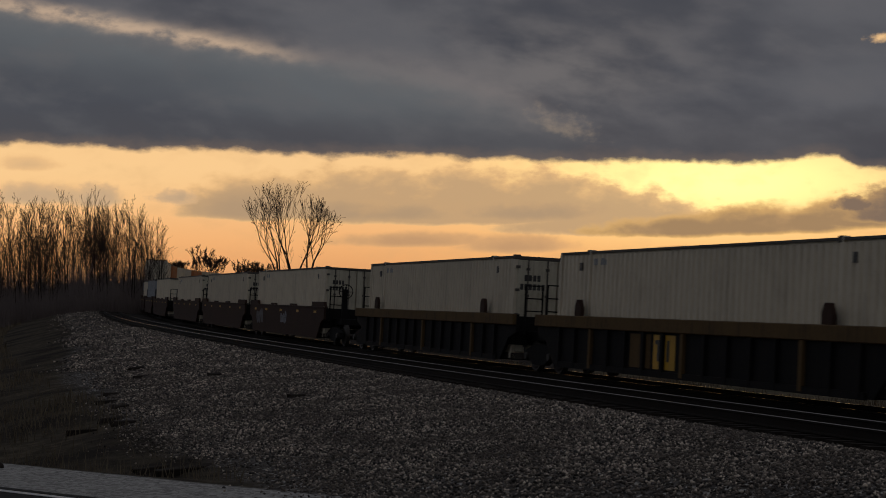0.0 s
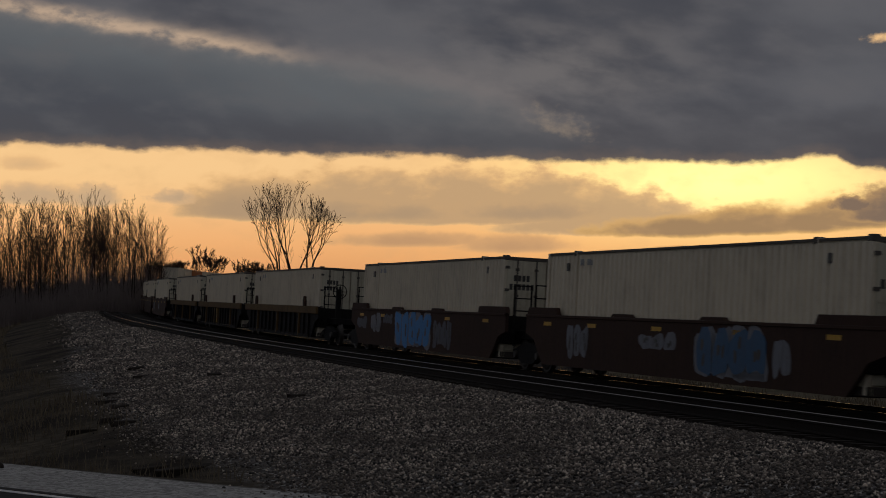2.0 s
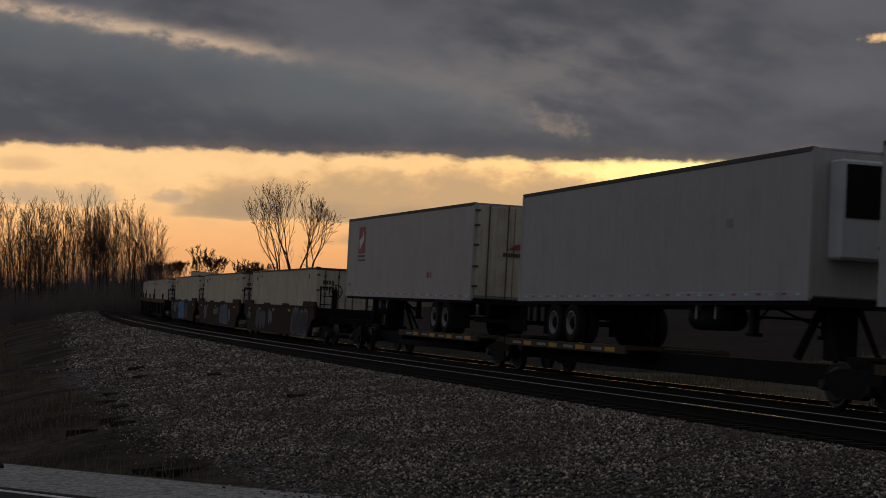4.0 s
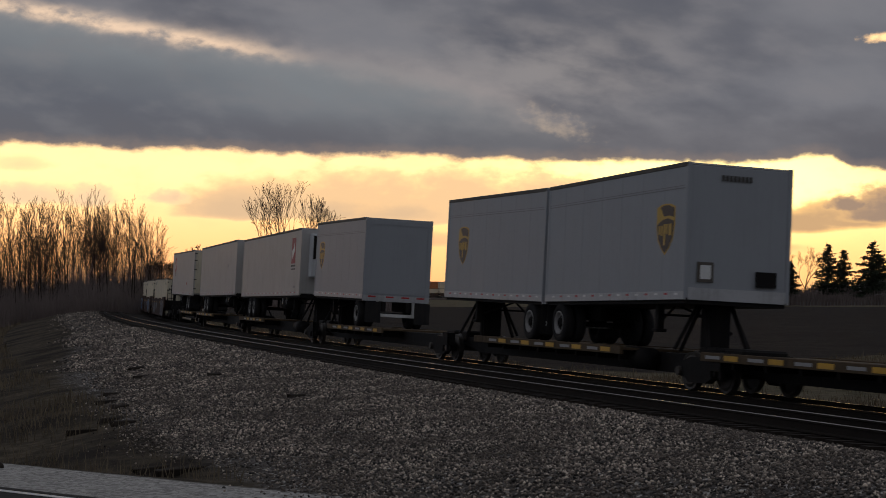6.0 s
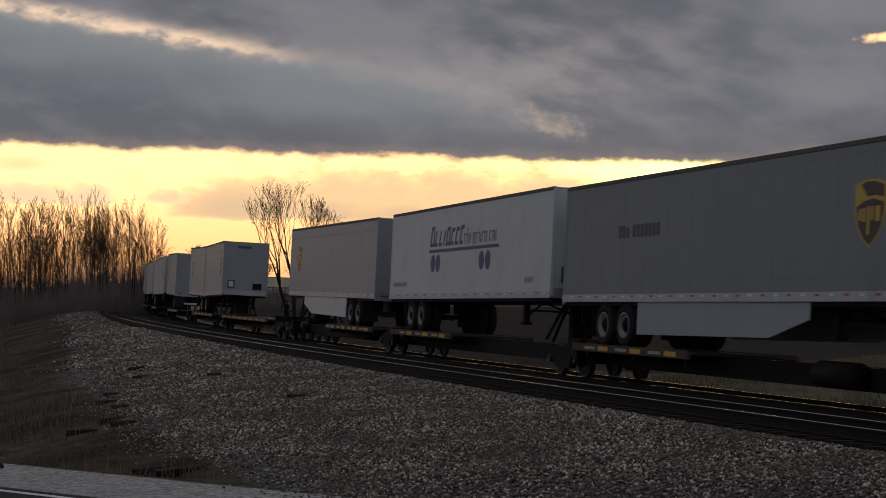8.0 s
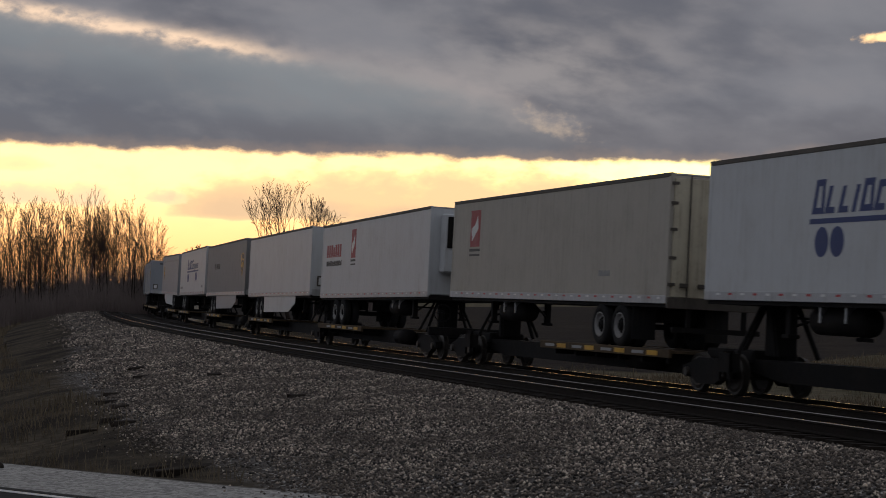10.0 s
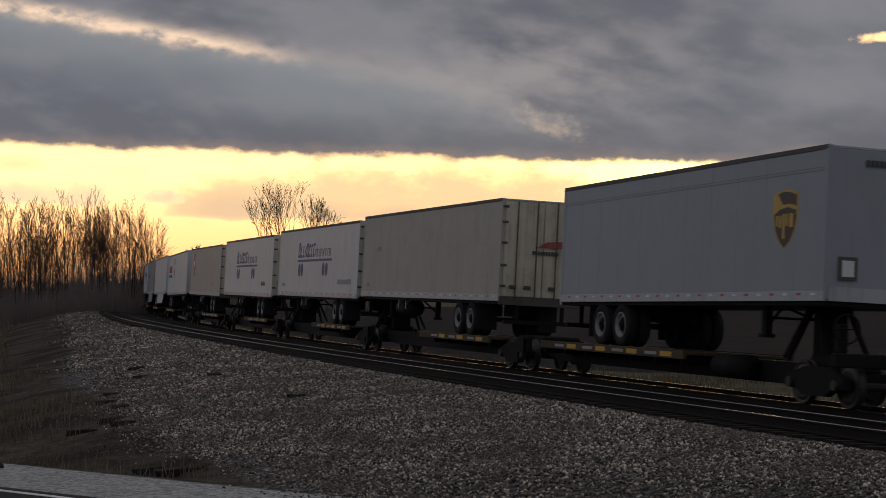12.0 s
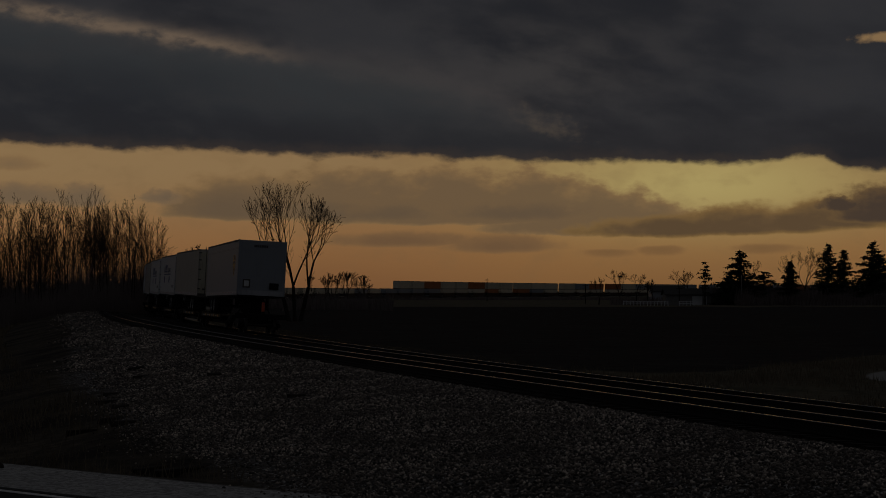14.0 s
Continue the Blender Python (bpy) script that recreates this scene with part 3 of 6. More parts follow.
def truck(parent, y):
    """A two-axle bogie under a car, centred at y along it."""
    t = part("truck", boxes((-0.75, 0.75, y - 0.16, y + 0.16, 0.42, 0.66)), "black_steel", parent, "dark cast steel bogie")
    for sx in (-1, 1):
        bm = bmesh.new()
        x = sx * 1.0
        prism_x(bm, [(y - 1.12, 0.36), (y - 1.12, 0.56), (y - 0.7, 0.66), (y - 0.35, 0.76), (y + 0.35, 0.76), (y + 0.7, 0.66), (y + 1.12, 0.56), (y + 1.12, 0.36), (y + 0.7, 0.34), (y + 0.42, 0.2), (y - 0.42, 0.2), (y - 0.7, 0.34)], x - 0.09, x + 0.09)
        part("side_frame", bm, "black_steel", t)
        bm = bmesh.new()
        for k in range(3):
            rod(bm, (x + sx * 0.02, y - 0.16 + 0.16 * k, 0.3), (x + sx * 0.02, y - 0.16 + 0.16 * k, 0.62), 0.06, sides=8)
        part("spring", bm, "wheel_steel", t)
        for ax in (-0.86, 0.86):
            w = part("wheel", "rail_wheel", "", t, "bright-worn steel wheel")
            w.matrix_basis = pose(sx * 0.77, y + ax, 0.43, 0, 0, 0 if sx < 0 else 180)
            bm = rod(bmesh.new(), (sx * 1.0, y + ax, 0.43), (sx * 1.16, y + ax, 0.43), 0.12, 0.1, 12)
            part("bearing_cap", bm, "wheel_steel", t)
    for ax in (-0.86, 0.86):
        part("axle", rod(bmesh.new(), (-0.8, y + ax, 0.43), (0.8, y + ax, 0.43), 0.08, sides=10), "wheel_steel", t)


def road_wheels(parent, y, z=0.51):
    for sx in (-1, 1):
        for k, off in ((0, 1.13), (1, 0.8)):
            ty = part("tyre", "tyre", "", parent, "black truck tyre")
            ty.matrix_basis = pose(sx * off, y, z, 0, 0, 0 if sx < 0 else 180)
            if k == 0:
                part("rim", "rim", "", ty, "pale steel wheel rim")
                part("hub", "hub", "", ty, "dark wheel hub")
    part("axle", rod(bmesh.new(), (-0.9, y, z), (0.9, y, z), 0.065, sides=8), "black_steel", parent)


# ---- containers ----
def container(label, material="container_white", detail=True):
    """A 53-foot corrugated box, 16.15 m long, 2.59 m wide, 2.9 m high; z from its floor, doors at the back (-y)."""
    L, W, H = 16.15, 2.59, 2.9
    root = thing("container", label, "container", "containers on the train")
    bm = bmesh.new()
    box(bm, -W / 2 + 0.06, W / 2 - 0.06, -L / 2 + 0.08, L / 2 - 0.03, 0.14, H - 0.05)
    for sx in (-1, 1):
        x0, x1 = sx * (W / 2 - 0.058), sx * (W / 2 - 0.006)
        pitch, y = 0.278, -L / 2 + 0.1
        pts = []
        while y < L / 2 - 0.12:
            pts += [(x0, y), (x0, y + 0.085), (x1, y + 0.125), (x1, y + 0.238)]
            y += pitch
        low = [bm.verts.new((x, yy, 0.16)) for x, yy in pts]
        top = [bm.verts.new((x, yy, H - 0.09)) for x, yy in pts]
        for i in range(len(pts) - 1):
            bm.faces.new((low[i], low[i + 1], top[i + 1], top[i]))
    body = part("body", bm, material, root)
    bm = bmesh.new()
    for sx in (-1, 1):
        x = sx * W / 2
        box(bm, min(x, x - sx * 0.08), max(x, x - sx * 0.08), -L / 2, L / 2, H - 0.055, H)
        box(bm, min(x, x - sx * 0.1), max(x, x - sx * 0.1), -L / 2, L / 2, 0, 0.17)
    for y in (-L / 2, L / 2 - 0.1):
        box(bm, -W / 2, W / 2, y, y + 0.1, H - 0.1, H - 0.002)
        box(bm, -W / 2, W / 2, y, y + 0.1, 0.002, 0.17)
    part("rail_frame", bm, "dark_rail", root, "darker top and bottom rails")
    for sx in (-1, 1):
        for y in (-L / 2 + 0.07, L / 2 - 0.07, -6.09, 6.09):
            x = sx * (W / 2 - 0.07)
            part("corner_post", boxes((x - 0.075, x + 0.075, y - 0.07, y + 0.07, 0.01, H + (0.02 if abs(y) < 7 else 0.0)), bevel=0.012), material, root)
    for y in (-L / 2 - 0.005, -6.12, 6.06):
        for sx in (-1, 1):
            x = sx * (W / 2 - 0.08)
            part("corner_casting", boxes((x - 0.088, x + 0.088, y - 0.01, y + 0.17, H - 0.1, H + 0.035), bevel=0.01), "dark_rail", root)
    if detail:
        yb = -L / 2
        for sx in (-1, 1):
            a, b = (-1.2, -0.02) if sx < 0 else (0.02, 1.2)
            leaf = part("door_leaf", boxes((a, b, yb - 0.03, yb + 0.05, 0.2, H - 0.12), bevel=0.01), "door_cream", root, "cream steel door with rust streaks")
            for off in (0.3, 0.88):
                x = a + off
                bm = rod(bmesh.new(), (x, yb - 0.06, 0.12), (x, yb - 0.06, H - 0.06), 0.022, sides=6)
                for zz in (0.35, 1.0, 1.75, 2.5):
                    box(bm, x - 0.05, x + 0.05, yb - 0.075, yb - 0.03, zz, zz + 0.07)
                part("lock_rod", bm, "dark_rail", leaf)
            for zz in (0.5, 1.2, 1.9, 2.55):
                x = a if sx < 0 else b
                part("hinge", boxes((x - 0.05, x + 0.07, yb - 0.045, yb, zz, zz + 0.08)), "dark_rail", leaf)
            for zz in (0.98, 1.7):
                part("door_rib", boxes((a + 0.03, b - 0.03, yb - 0.045, yb - 0.025, zz, zz + 0.05)), "door_cream", leaf)
        for zz, k in ((2.2, 4), (1.95, 6)):
            writing(root, "number_bar", -0.75, -L / 2 - 0.034, zz, (k,), 0.17, "mark_dark", face="back")
        for yy, k in ((L / 2 - 2.3, 2), (L / 2 - 2.75, 3)):
            writing(root, "number_bar", -W / 2 - 0.004, yy, 2.55, (k,), 0.16, "mark_grey")
        for y in (L / 2 - 1.45, -6.6):
            part("vent", boxes((-W / 2 - 0.012, -W / 2 + 0.03, y - 0.07, y + 0.07, 2.42, 2.62)), "mark_dark", root)
    return root


def writing(parent, name, x, y, z, words, size, material, face="side", gap=0.5):
    """Plain bars in the place of lettering, running backwards along the near side, or across the back."""
    rnd = random.Random(round(abs(y) * 10) + 7 * len(words))
    yy, xx = y, x - words[0] * size * 0.36
    for w in words:
        for _ in range(w):
            if face == "side":
                h = size * rnd.choice((1.0, 1.0, 0.8))
                part(name, boxes((x - 0.003, x + 0.004, yy - size * 0.55, yy, z, z + h)), material, parent)
                yy -= size * 0.75
            else:
                part(name, boxes((xx, xx + size * 0.55, y - 0.003, y + 0.004, z, z + size)), material, parent)
                xx += size * 0.75
        yy -= size * gap
        xx += size * gap


# ---- well cars ----
def well_car(label, ribbed, first, last, seed=0):
    """A container well 19.75 m between couplings; z from the rails, bogies at the joints."""
    root = thing("well_car", label, "rail car", "well cars of the train")
    W = 1.49
    half = 7.9
    top, low = 1.55, 0.26
    mat = "yellow_steel" if ribbed else "brown_steel"
    rnd = random.Random(seed)
    for sx in (-1, 1):
        x0, x1 = sorted((sx * W, sx * (W - 0.09)))
        bm = bmesh.new()
        ends = [(-half - 1.1, top), (-half - 1.1, 1.05), (-half - 0.5, 0.9), (-half + 0.2, low), (half - 0.2, low), (half + 0.5, 0.9), (half + 1.1, 1.05), (half + 1.1, top)]
        prism_x(bm, ends, x0, x1)
        side = part("side_wall", bm, "black_steel" if ribbed else mat, root)
        if ribbed:
            xa, xb = sorted((sx * (W - 0.02), sx * (W + 0.1)))
            part("top_sill", boxes((xa, xb, -half - 1.1, half + 1.1, top - 0.3, top + 0.01), bevel=0.02), "yellow_steel", side, "grimy yellow top sill")
            for k in range(15):
                y = -half + 0.6 + k * (2 * half - 1.2) / 14
                part("rib", boxes((*sorted((sx * W, sx * (W + 0.085))), y - 0.07, y + 0.07, low + 0.02, top - 0.302)), "yellow_steel" if k in (2, 7, 12) else "black_steel", side)
            part("bottom_sill", boxes((*sorted((sx * (W - 0.01), sx * (W + 0.07))), -half + 0.4, half - 0.4, low - 0.02, low + 0.12)), "black_steel", side)
            for y in (-6.1, 6.1):
                bm = bmesh.new()
                prism_x(bm, [(y - 0.2, top + 0.012), (y - 0.2, top + 0.2), (y - 0.08, top + 0.42), (y + 0.1, top + 0.42), (y + 0.2, top + 0.25), (y + 0.2, top + 0.012)], *sorted((sx * (W - 0.04), sx * (W + 0.06))))
                part("container_guide", bm, "brown_steel", side)
        else:
            part("top_sill", boxes((*sorted((sx * (W - 0.12), sx * (W + 0.03))), -half - 1.1, half + 1.1, top - 0.06, top + 0.012), bevel=0.01), "brown_steel", side)
            for y, w in ((-7.8, 2.6), (7.8, 2.2), (-2.2, 1.2), (2.6, 1.2)):
                bm = bmesh.new()
                prism_x(bm, [(y - w / 2, top + 0.014), (y - w / 2 + 0.12, top + (0.2 if abs(y) > 7 else 0.09)), (y + w / 2 - 0.12, top + (0.2 if abs(y) > 7 else 0.09)), (y + w / 2, top + 0.014)], *sorted((sx * (W - 0.1), sx * (W + 0.02))))
                part("container_guide", bm, "brown_steel", side)
            for y in (-7.2, -3.4, 0.6, 4.4, 7.4):
                part("reflector", boxes((*sorted((sx * W, sx * (W + 0.006))), y - 0.26, y + 0.26, 1.28, 1.38)), "yellow_mark", side, "yellow reflective strip")
    part("floor_frame", boxes((-1.38, 1.38, -half + 0.4, half - 0.4, 0.26, 0.3)), "black_steel", root)
    for sy in (-1, 1):
        ya, yb = sorted((sy * half, sy * (half + 0.3)))
        part("end_bulkhead", boxes((-1.38, 1.38, ya, yb, 0.7, 1.5), bevel=0.02), "black_steel", root)
        ya, yb = sorted((sy * (half + 0.3), sy * 9.75))
        part("end_platform", boxes((-0.9, 0.9, ya, yb, 0.85, 1.1), bevel=0.02), "black_steel", root)
        for sx in (-1, 1):
            xa, xb = sx * 0.75, sx * 1.25
            bm = bmesh.new()
            for x in (xa, xb):
                rod(bm, (x, sy * 9.0, 1.0), (x, sy * 9.0, 2.35), 0.028)
            for zz in (1.3, 1.65, 2.0, 2.35):
                rod(bm, (xa, sy * 9.0, zz), (xb, sy * 9.0, zz), 0.02)
            part("hand_rail", bm, "black_steel", root, "dark ladder and hand rail")
    truck(root, 9.88)
    if last:
        truck(root, -9.2)
        coupler(root, -10.2, -1)
        brake_wheel(root, -9.6, 2.2)
    if first:
        coupler(root, 10.9, 1)
    return root


def coupler(parent, y, sy):
    bm = boxes((-0.14, 0.14, min(y, y + sy * 0.9), max(y, y + sy * 0.9), 0.72, 0.98), bevel=0.03)
    box(bm, -0.2, 0.12, min(y + sy * 0.7, y + sy * 1.1), max(y + sy * 0.7, y + sy * 1.1), 0.7, 1.0)
    part("coupler", bm, "black_steel", parent)


def brake_wheel(parent, y, z):
    bm = bmesh.new()
    n = 20
    ring = [(-0.75 + 0.28 * math.cos(2 * math.pi * k / n), y, z + 0.28 * math.sin(2 * math.pi * k / n)) for k in range(n)]
    for a, b in zip(ring, ring[1:] + ring[:1]):
        rod(bm, a, b, 0.02, sides=5)
    for k in range(0, n, 5):
        rod(bm, (-0.75, y, z), ring[k], 0.015, sides=5)
    rod(bm, (-0.75, y, z), (-0.75, y + 0.3, z), 0.03)
    part("brake_wheel", bm, "black_steel", parent, "spoked hand brake wheel")
    part("brake_stand", boxes((-0.85, -0.65, y + 0.1, y + 0.3, 1.05, z + 0.1), bevel=0.02), "black_steel", parent)


# ---- spine cars ----
keep("cross_bearer", boxes((-1.25, 1.25, 0, 0.1, 0.56, 0.794)), "black_steel")


def spine_car(label, L, pads, hitches, first, last, tank=False):
    """A platform of an articulated spine car, L between bogie centres; z from the rails. pads: stretches of wheel deck."""
    root = thing("spine_car", label, "rail car", "spine cars of the train")
    h = L / 2
    part("centre_sill", prism_x(bmesh.new(), [(-h + 0.35, 0.62), (-h + 2.3, 0.34), (h - 2.3, 0.34), (h - 0.35, 0.62), (h - 0.35, 0.79), (-h + 0.35, 0.79)], -0.5, 0.5), "black_steel", root, "black centre beam")
    for y0, y1 in pads:
        pad = part("wheel_deck", boxes((-1.3, 1.3, y0, y1, 0.795, 0.855)), "deck_steel", root, "worn steel wheel deck")
        for sx in (-1, 1):
            part("edge_beam", boxes((*sorted((sx * 1.29, sx * 1.38)), y0, y1, 0.69, 0.885), bevel=0.012), "deck_steel", pad, "grimy yellow-brown edge beam")
            for k in range(int((y1 - y0) / 1.9)):
                y = y0 + 0.9 + k * 1.9
                part("reflector", boxes((*sorted((sx * 1.38, sx * 1.386)), y - 0.3, y + 0.3, 0.73, 0.84)), "yellow_mark", pad, "yellow reflective strip")
                part("edge_mark", boxes((*sorted((sx * 1.38, sx * 1.385)), y + 0.5, y + 1.15, 0.75, 0.82)), "mark_grey", pad, "faded pale marking")
        y = y0 + 0.3
        while y < y1:
            part("cross_bearer", "cross_bearer", "", pad).matrix_basis = pose(0, y, 0)
            y += 1.4
    for y in hitches:
        hitch = part("hitch", boxes((-0.3, 0.3, y - 0.16, y + 0.16, 0.87, 1.935), bevel=0.02), "black_steel", root, "black trailer hitch stand")
        part("hitch_plate", boxes((-0.45, 0.45, y - 0.35, y + 0.35, 1.937, 2.04), bevel=0.02), "black_steel", hitch)
        for sx in (-1, 1):
            part("hitch_leg", rod(bmesh.new(), (sx * 0.5, y - 0.7, 0.86), (sx * 0.33, y - 0.1, 1.94), 0.055), "black_steel", hitch)
            part("hitch_leg", rod(bmesh.new(), (sx * 0.5, y + 0.75, 0.86), (sx * 0.33, y + 0.1, 1.94), 0.05), "black_steel", hitch)
            part("hitch_brace", rod(bmesh.new(), (sx * 0.95, y + 0.1, 0.9), (sx * 0.42, y + 0.1, 1.94), 0.045), "black_steel", hitch)
    part("end_casting", boxes((-0.55, 0.55, h - 1.1, h - 0.2, 0.64, 0.98), bevel=0.05), "black_steel", root)
    part("end_casting", boxes((-0.55, 0.55, -h + 0.2, -h + 1.1, 0.64, 0.98), bevel=0.05), "black_steel", root)
    part("side_step", boxes((-1.35, -1.1, h - 1.6, h - 1.1, 0.5, 0.9), (-1.35, -1.28, h - 1.6, h - 1.55, 0.3, 0.9), (-1.35, -1.28, h - 1.15, h - 1.1, 0.3, 0.9)), "black_steel", root)
    if tank:
        part("air_tank", rod(bmesh.new(), (-0.75, -h + 3.2, 0.62), (-0.75, -h + 4.6, 0.62), 0.26, sides=16), "dull_grey" if tank == "pale" else "black_steel", root, "round air reservoir", True)
    truck(root, h)
    if last:
        truck(root, -h)
        coupler(root, -h - 1.0, -1)
        brake_wheel(root, -h - 0.6, 1.5)
        part("end_sill", boxes((-1.4, 1.4, -h - 1.35, -h - 1.15, 0.78, 1.05), bevel=0.02), "black_steel", root)
    if first:
        coupler(root, h + 1.2, 1)
    return root


# ---- trailers ----
def shield(parent, y, z, h):
    """Brown and gold shield on the near side: outline, field and bow."""
    w = h * 0.42
    out = [(-1, 0.86), (-0.5, 0.97), (0, 1.0), (0.5, 0.97), (1, 0.86), (1, 0.1), (0.82, -0.4), (0.45, -0.75), (0, -1.0), (-0.45, -0.75), (-0.82, -0.4), (-1, 0.1)]
    x = -1.296
    s = part("shield", prism_x(bmesh.new(), [(y + a * w, z + b * h / 2) for a, b in out], x - 0.004, x + 0.003), "shield_gold", parent, "gold-rimmed brown shield emblem")
    low = [(0.88, 0.2), (0.4, 0.36), (-0.2, 0.42), (-0.88, 0.3), (-0.88, 0.08), (-0.72, -0.38), (-0.38, -0.72), (0, -0.93), (0.38, -0.72), (0.72, -0.38), (0.88, 0.08)]
    part("field", prism_x(bmesh.new(), [(y + a * w, z + b * h / 2) for a, b in low], x - 0.008, x - 0.004), "shield_brown", s, "dark brown field")
    high = [(0.2, 0.5), (-0.4, 0.52), (-0.88, 0.44), (-0.88, 0.8), (-0.3, 0.92), (0.25, 0.93), (0.6, 0.86)]
    part("crest", prism_x(bmesh.new(), [(y + a * w, z + b * h / 2) for a, b in high], x - 0.008, x - 0.004), "shield_brown", s, "dark brown crest")
    for a, b0, b1, ww in ((0.62, -0.2, 0.15, 0.09), (0.36, -0.25, 0.15, 0.09), (0.08, -0.62, 0.2, 0.09), (-0.16, -0.2, 0.2, 0.08), (-0.52, -0.25, 0.2, 0.15)):
        part("monogram_bar", boxes((x - 0.012, x - 0.008, y + (a - ww) * w, y + (a + ww) * w, z + b0 * h / 2, z + b1 * h / 2)), "shield_gold", s)


def blocks_logo(parent, y, z):
    """Navy slanted blocks, thinner blocks, an underline and two pairs of discs on the near side."""
    x = -1.297
    yy = y
    for k in range(8):
        h = (0.66, 0.52, 0.5, 0.5, 0.6, 0.55, 0.56, 0.6)[k]
        w = 0.16 if k == 3 else 0.36
        lean = 0.17
        bm = bmesh.new()
        prism_x(bm, [(yy, z), (yy - lean, z + h), (yy - lean - 0.13, z + h), (yy - 0.13, z)], x - 0.004, x + 0.003)
        if k != 3:
            prism_x(bm, [(yy - 0.13, z), (yy - 0.15, z + 0.12), (yy - w, z + 0.12), (yy - w, z)], x - 0.004, x + 0.003)
        if k in (0, 4):
            prism_x(bm, [(yy - w + 0.02, z), (yy - w - 0.03, z + h), (yy - w - 0.13, z + h), (yy - w - 0.1, z)], x - 0.0045, x + 0.003)
        if k > 4 or k in (0, 4):
            prism_x(bm, [(yy - lean - 0.1, z + h - 0.13), (yy - lean - 0.1, z + h), (yy - w - 0.16, z + h), (yy - w - 0.12, z + h - 0.13)], x - 0.005, x + 0.003)
        part("logo_block", bm, "navy_paint", parent, "navy slanted logo block")
        yy -= w + 0.12
    yy -= 0.03
    for w in (8, 3):
        for k in range(w):
            h = 0.5 if (w == 8 and k == 1) else 0.33
            d = -0.12 if (w == 8 and k in (3, 4)) else 0.0
            bm = bmesh.new()
            box(bm, x - 0.004, x + 0.003, yy - 0.06, yy, z + d, z + h)
            if k % 3 != 2:
                box(bm, x - 0.0045, x + 0.003, yy - 0.21, yy - 0.05, z + 0.27, z + 0.33)
            if k % 2:
                box(bm, x - 0.0042, x + 0.003, yy - 0.21, yy - 0.15, z, z + 0.28)
            part("logo_stroke", bm, "slate_paint", parent, "thin slate logo stroke")
            yy -= 0.285
        yy -= 0.16
    part("logo_line", boxes((x - 0.004, x + 0.003, yy + 0.1, y + 0.05, z - 0.19, z - 0.09)), "navy_paint", parent)
    for yc in (y - 0.42, y - 0.98, y - 5.45, y - 6.05):
        part("logo_disc", prism_x(bmesh.new(), [(yc + 0.25 * math.cos(2 * math.pi * k / 24), z - 0.54 + 0.29 * math.sin(2 * math.pi * k / 24)) for k in range(24)], x - 0.004, x + 0.003), "navy_paint", parent)


def red_sign(parent, y, z, w, h):
    x = -1.297
    s = part("logo_panel", boxes((x - 0.004, x + 0.003, y - w / 2, y + w / 2, z, z + h)), "red_paint", parent, "red logo panel")
    bm = bmesh.new()
    prism_x(bm, [(y + w * 0.3, z + h * 0.15), (y + w * 0.38, z + h * 0.5), (y, z + h * 0.62), (y - w * 0.2, z + h * 0.85), (y - w * 0.32, z + h * 0.5), (y - w * 0.05, z + h * 0.35)], x - 0.007, x - 0.004)
    part("logo_figure", bm, "white_tape", s)
    part("logo_bars", boxes((x - 0.004, x + 0.003, y - w * 0.55, y + w * 0.55, z - 0.14, z - 0.06), (x - 0.0042, x + 0.003, y - w * 0.55, y + w * 0.55, z - 0.28, z - 0.22)), "mark_dark", s)


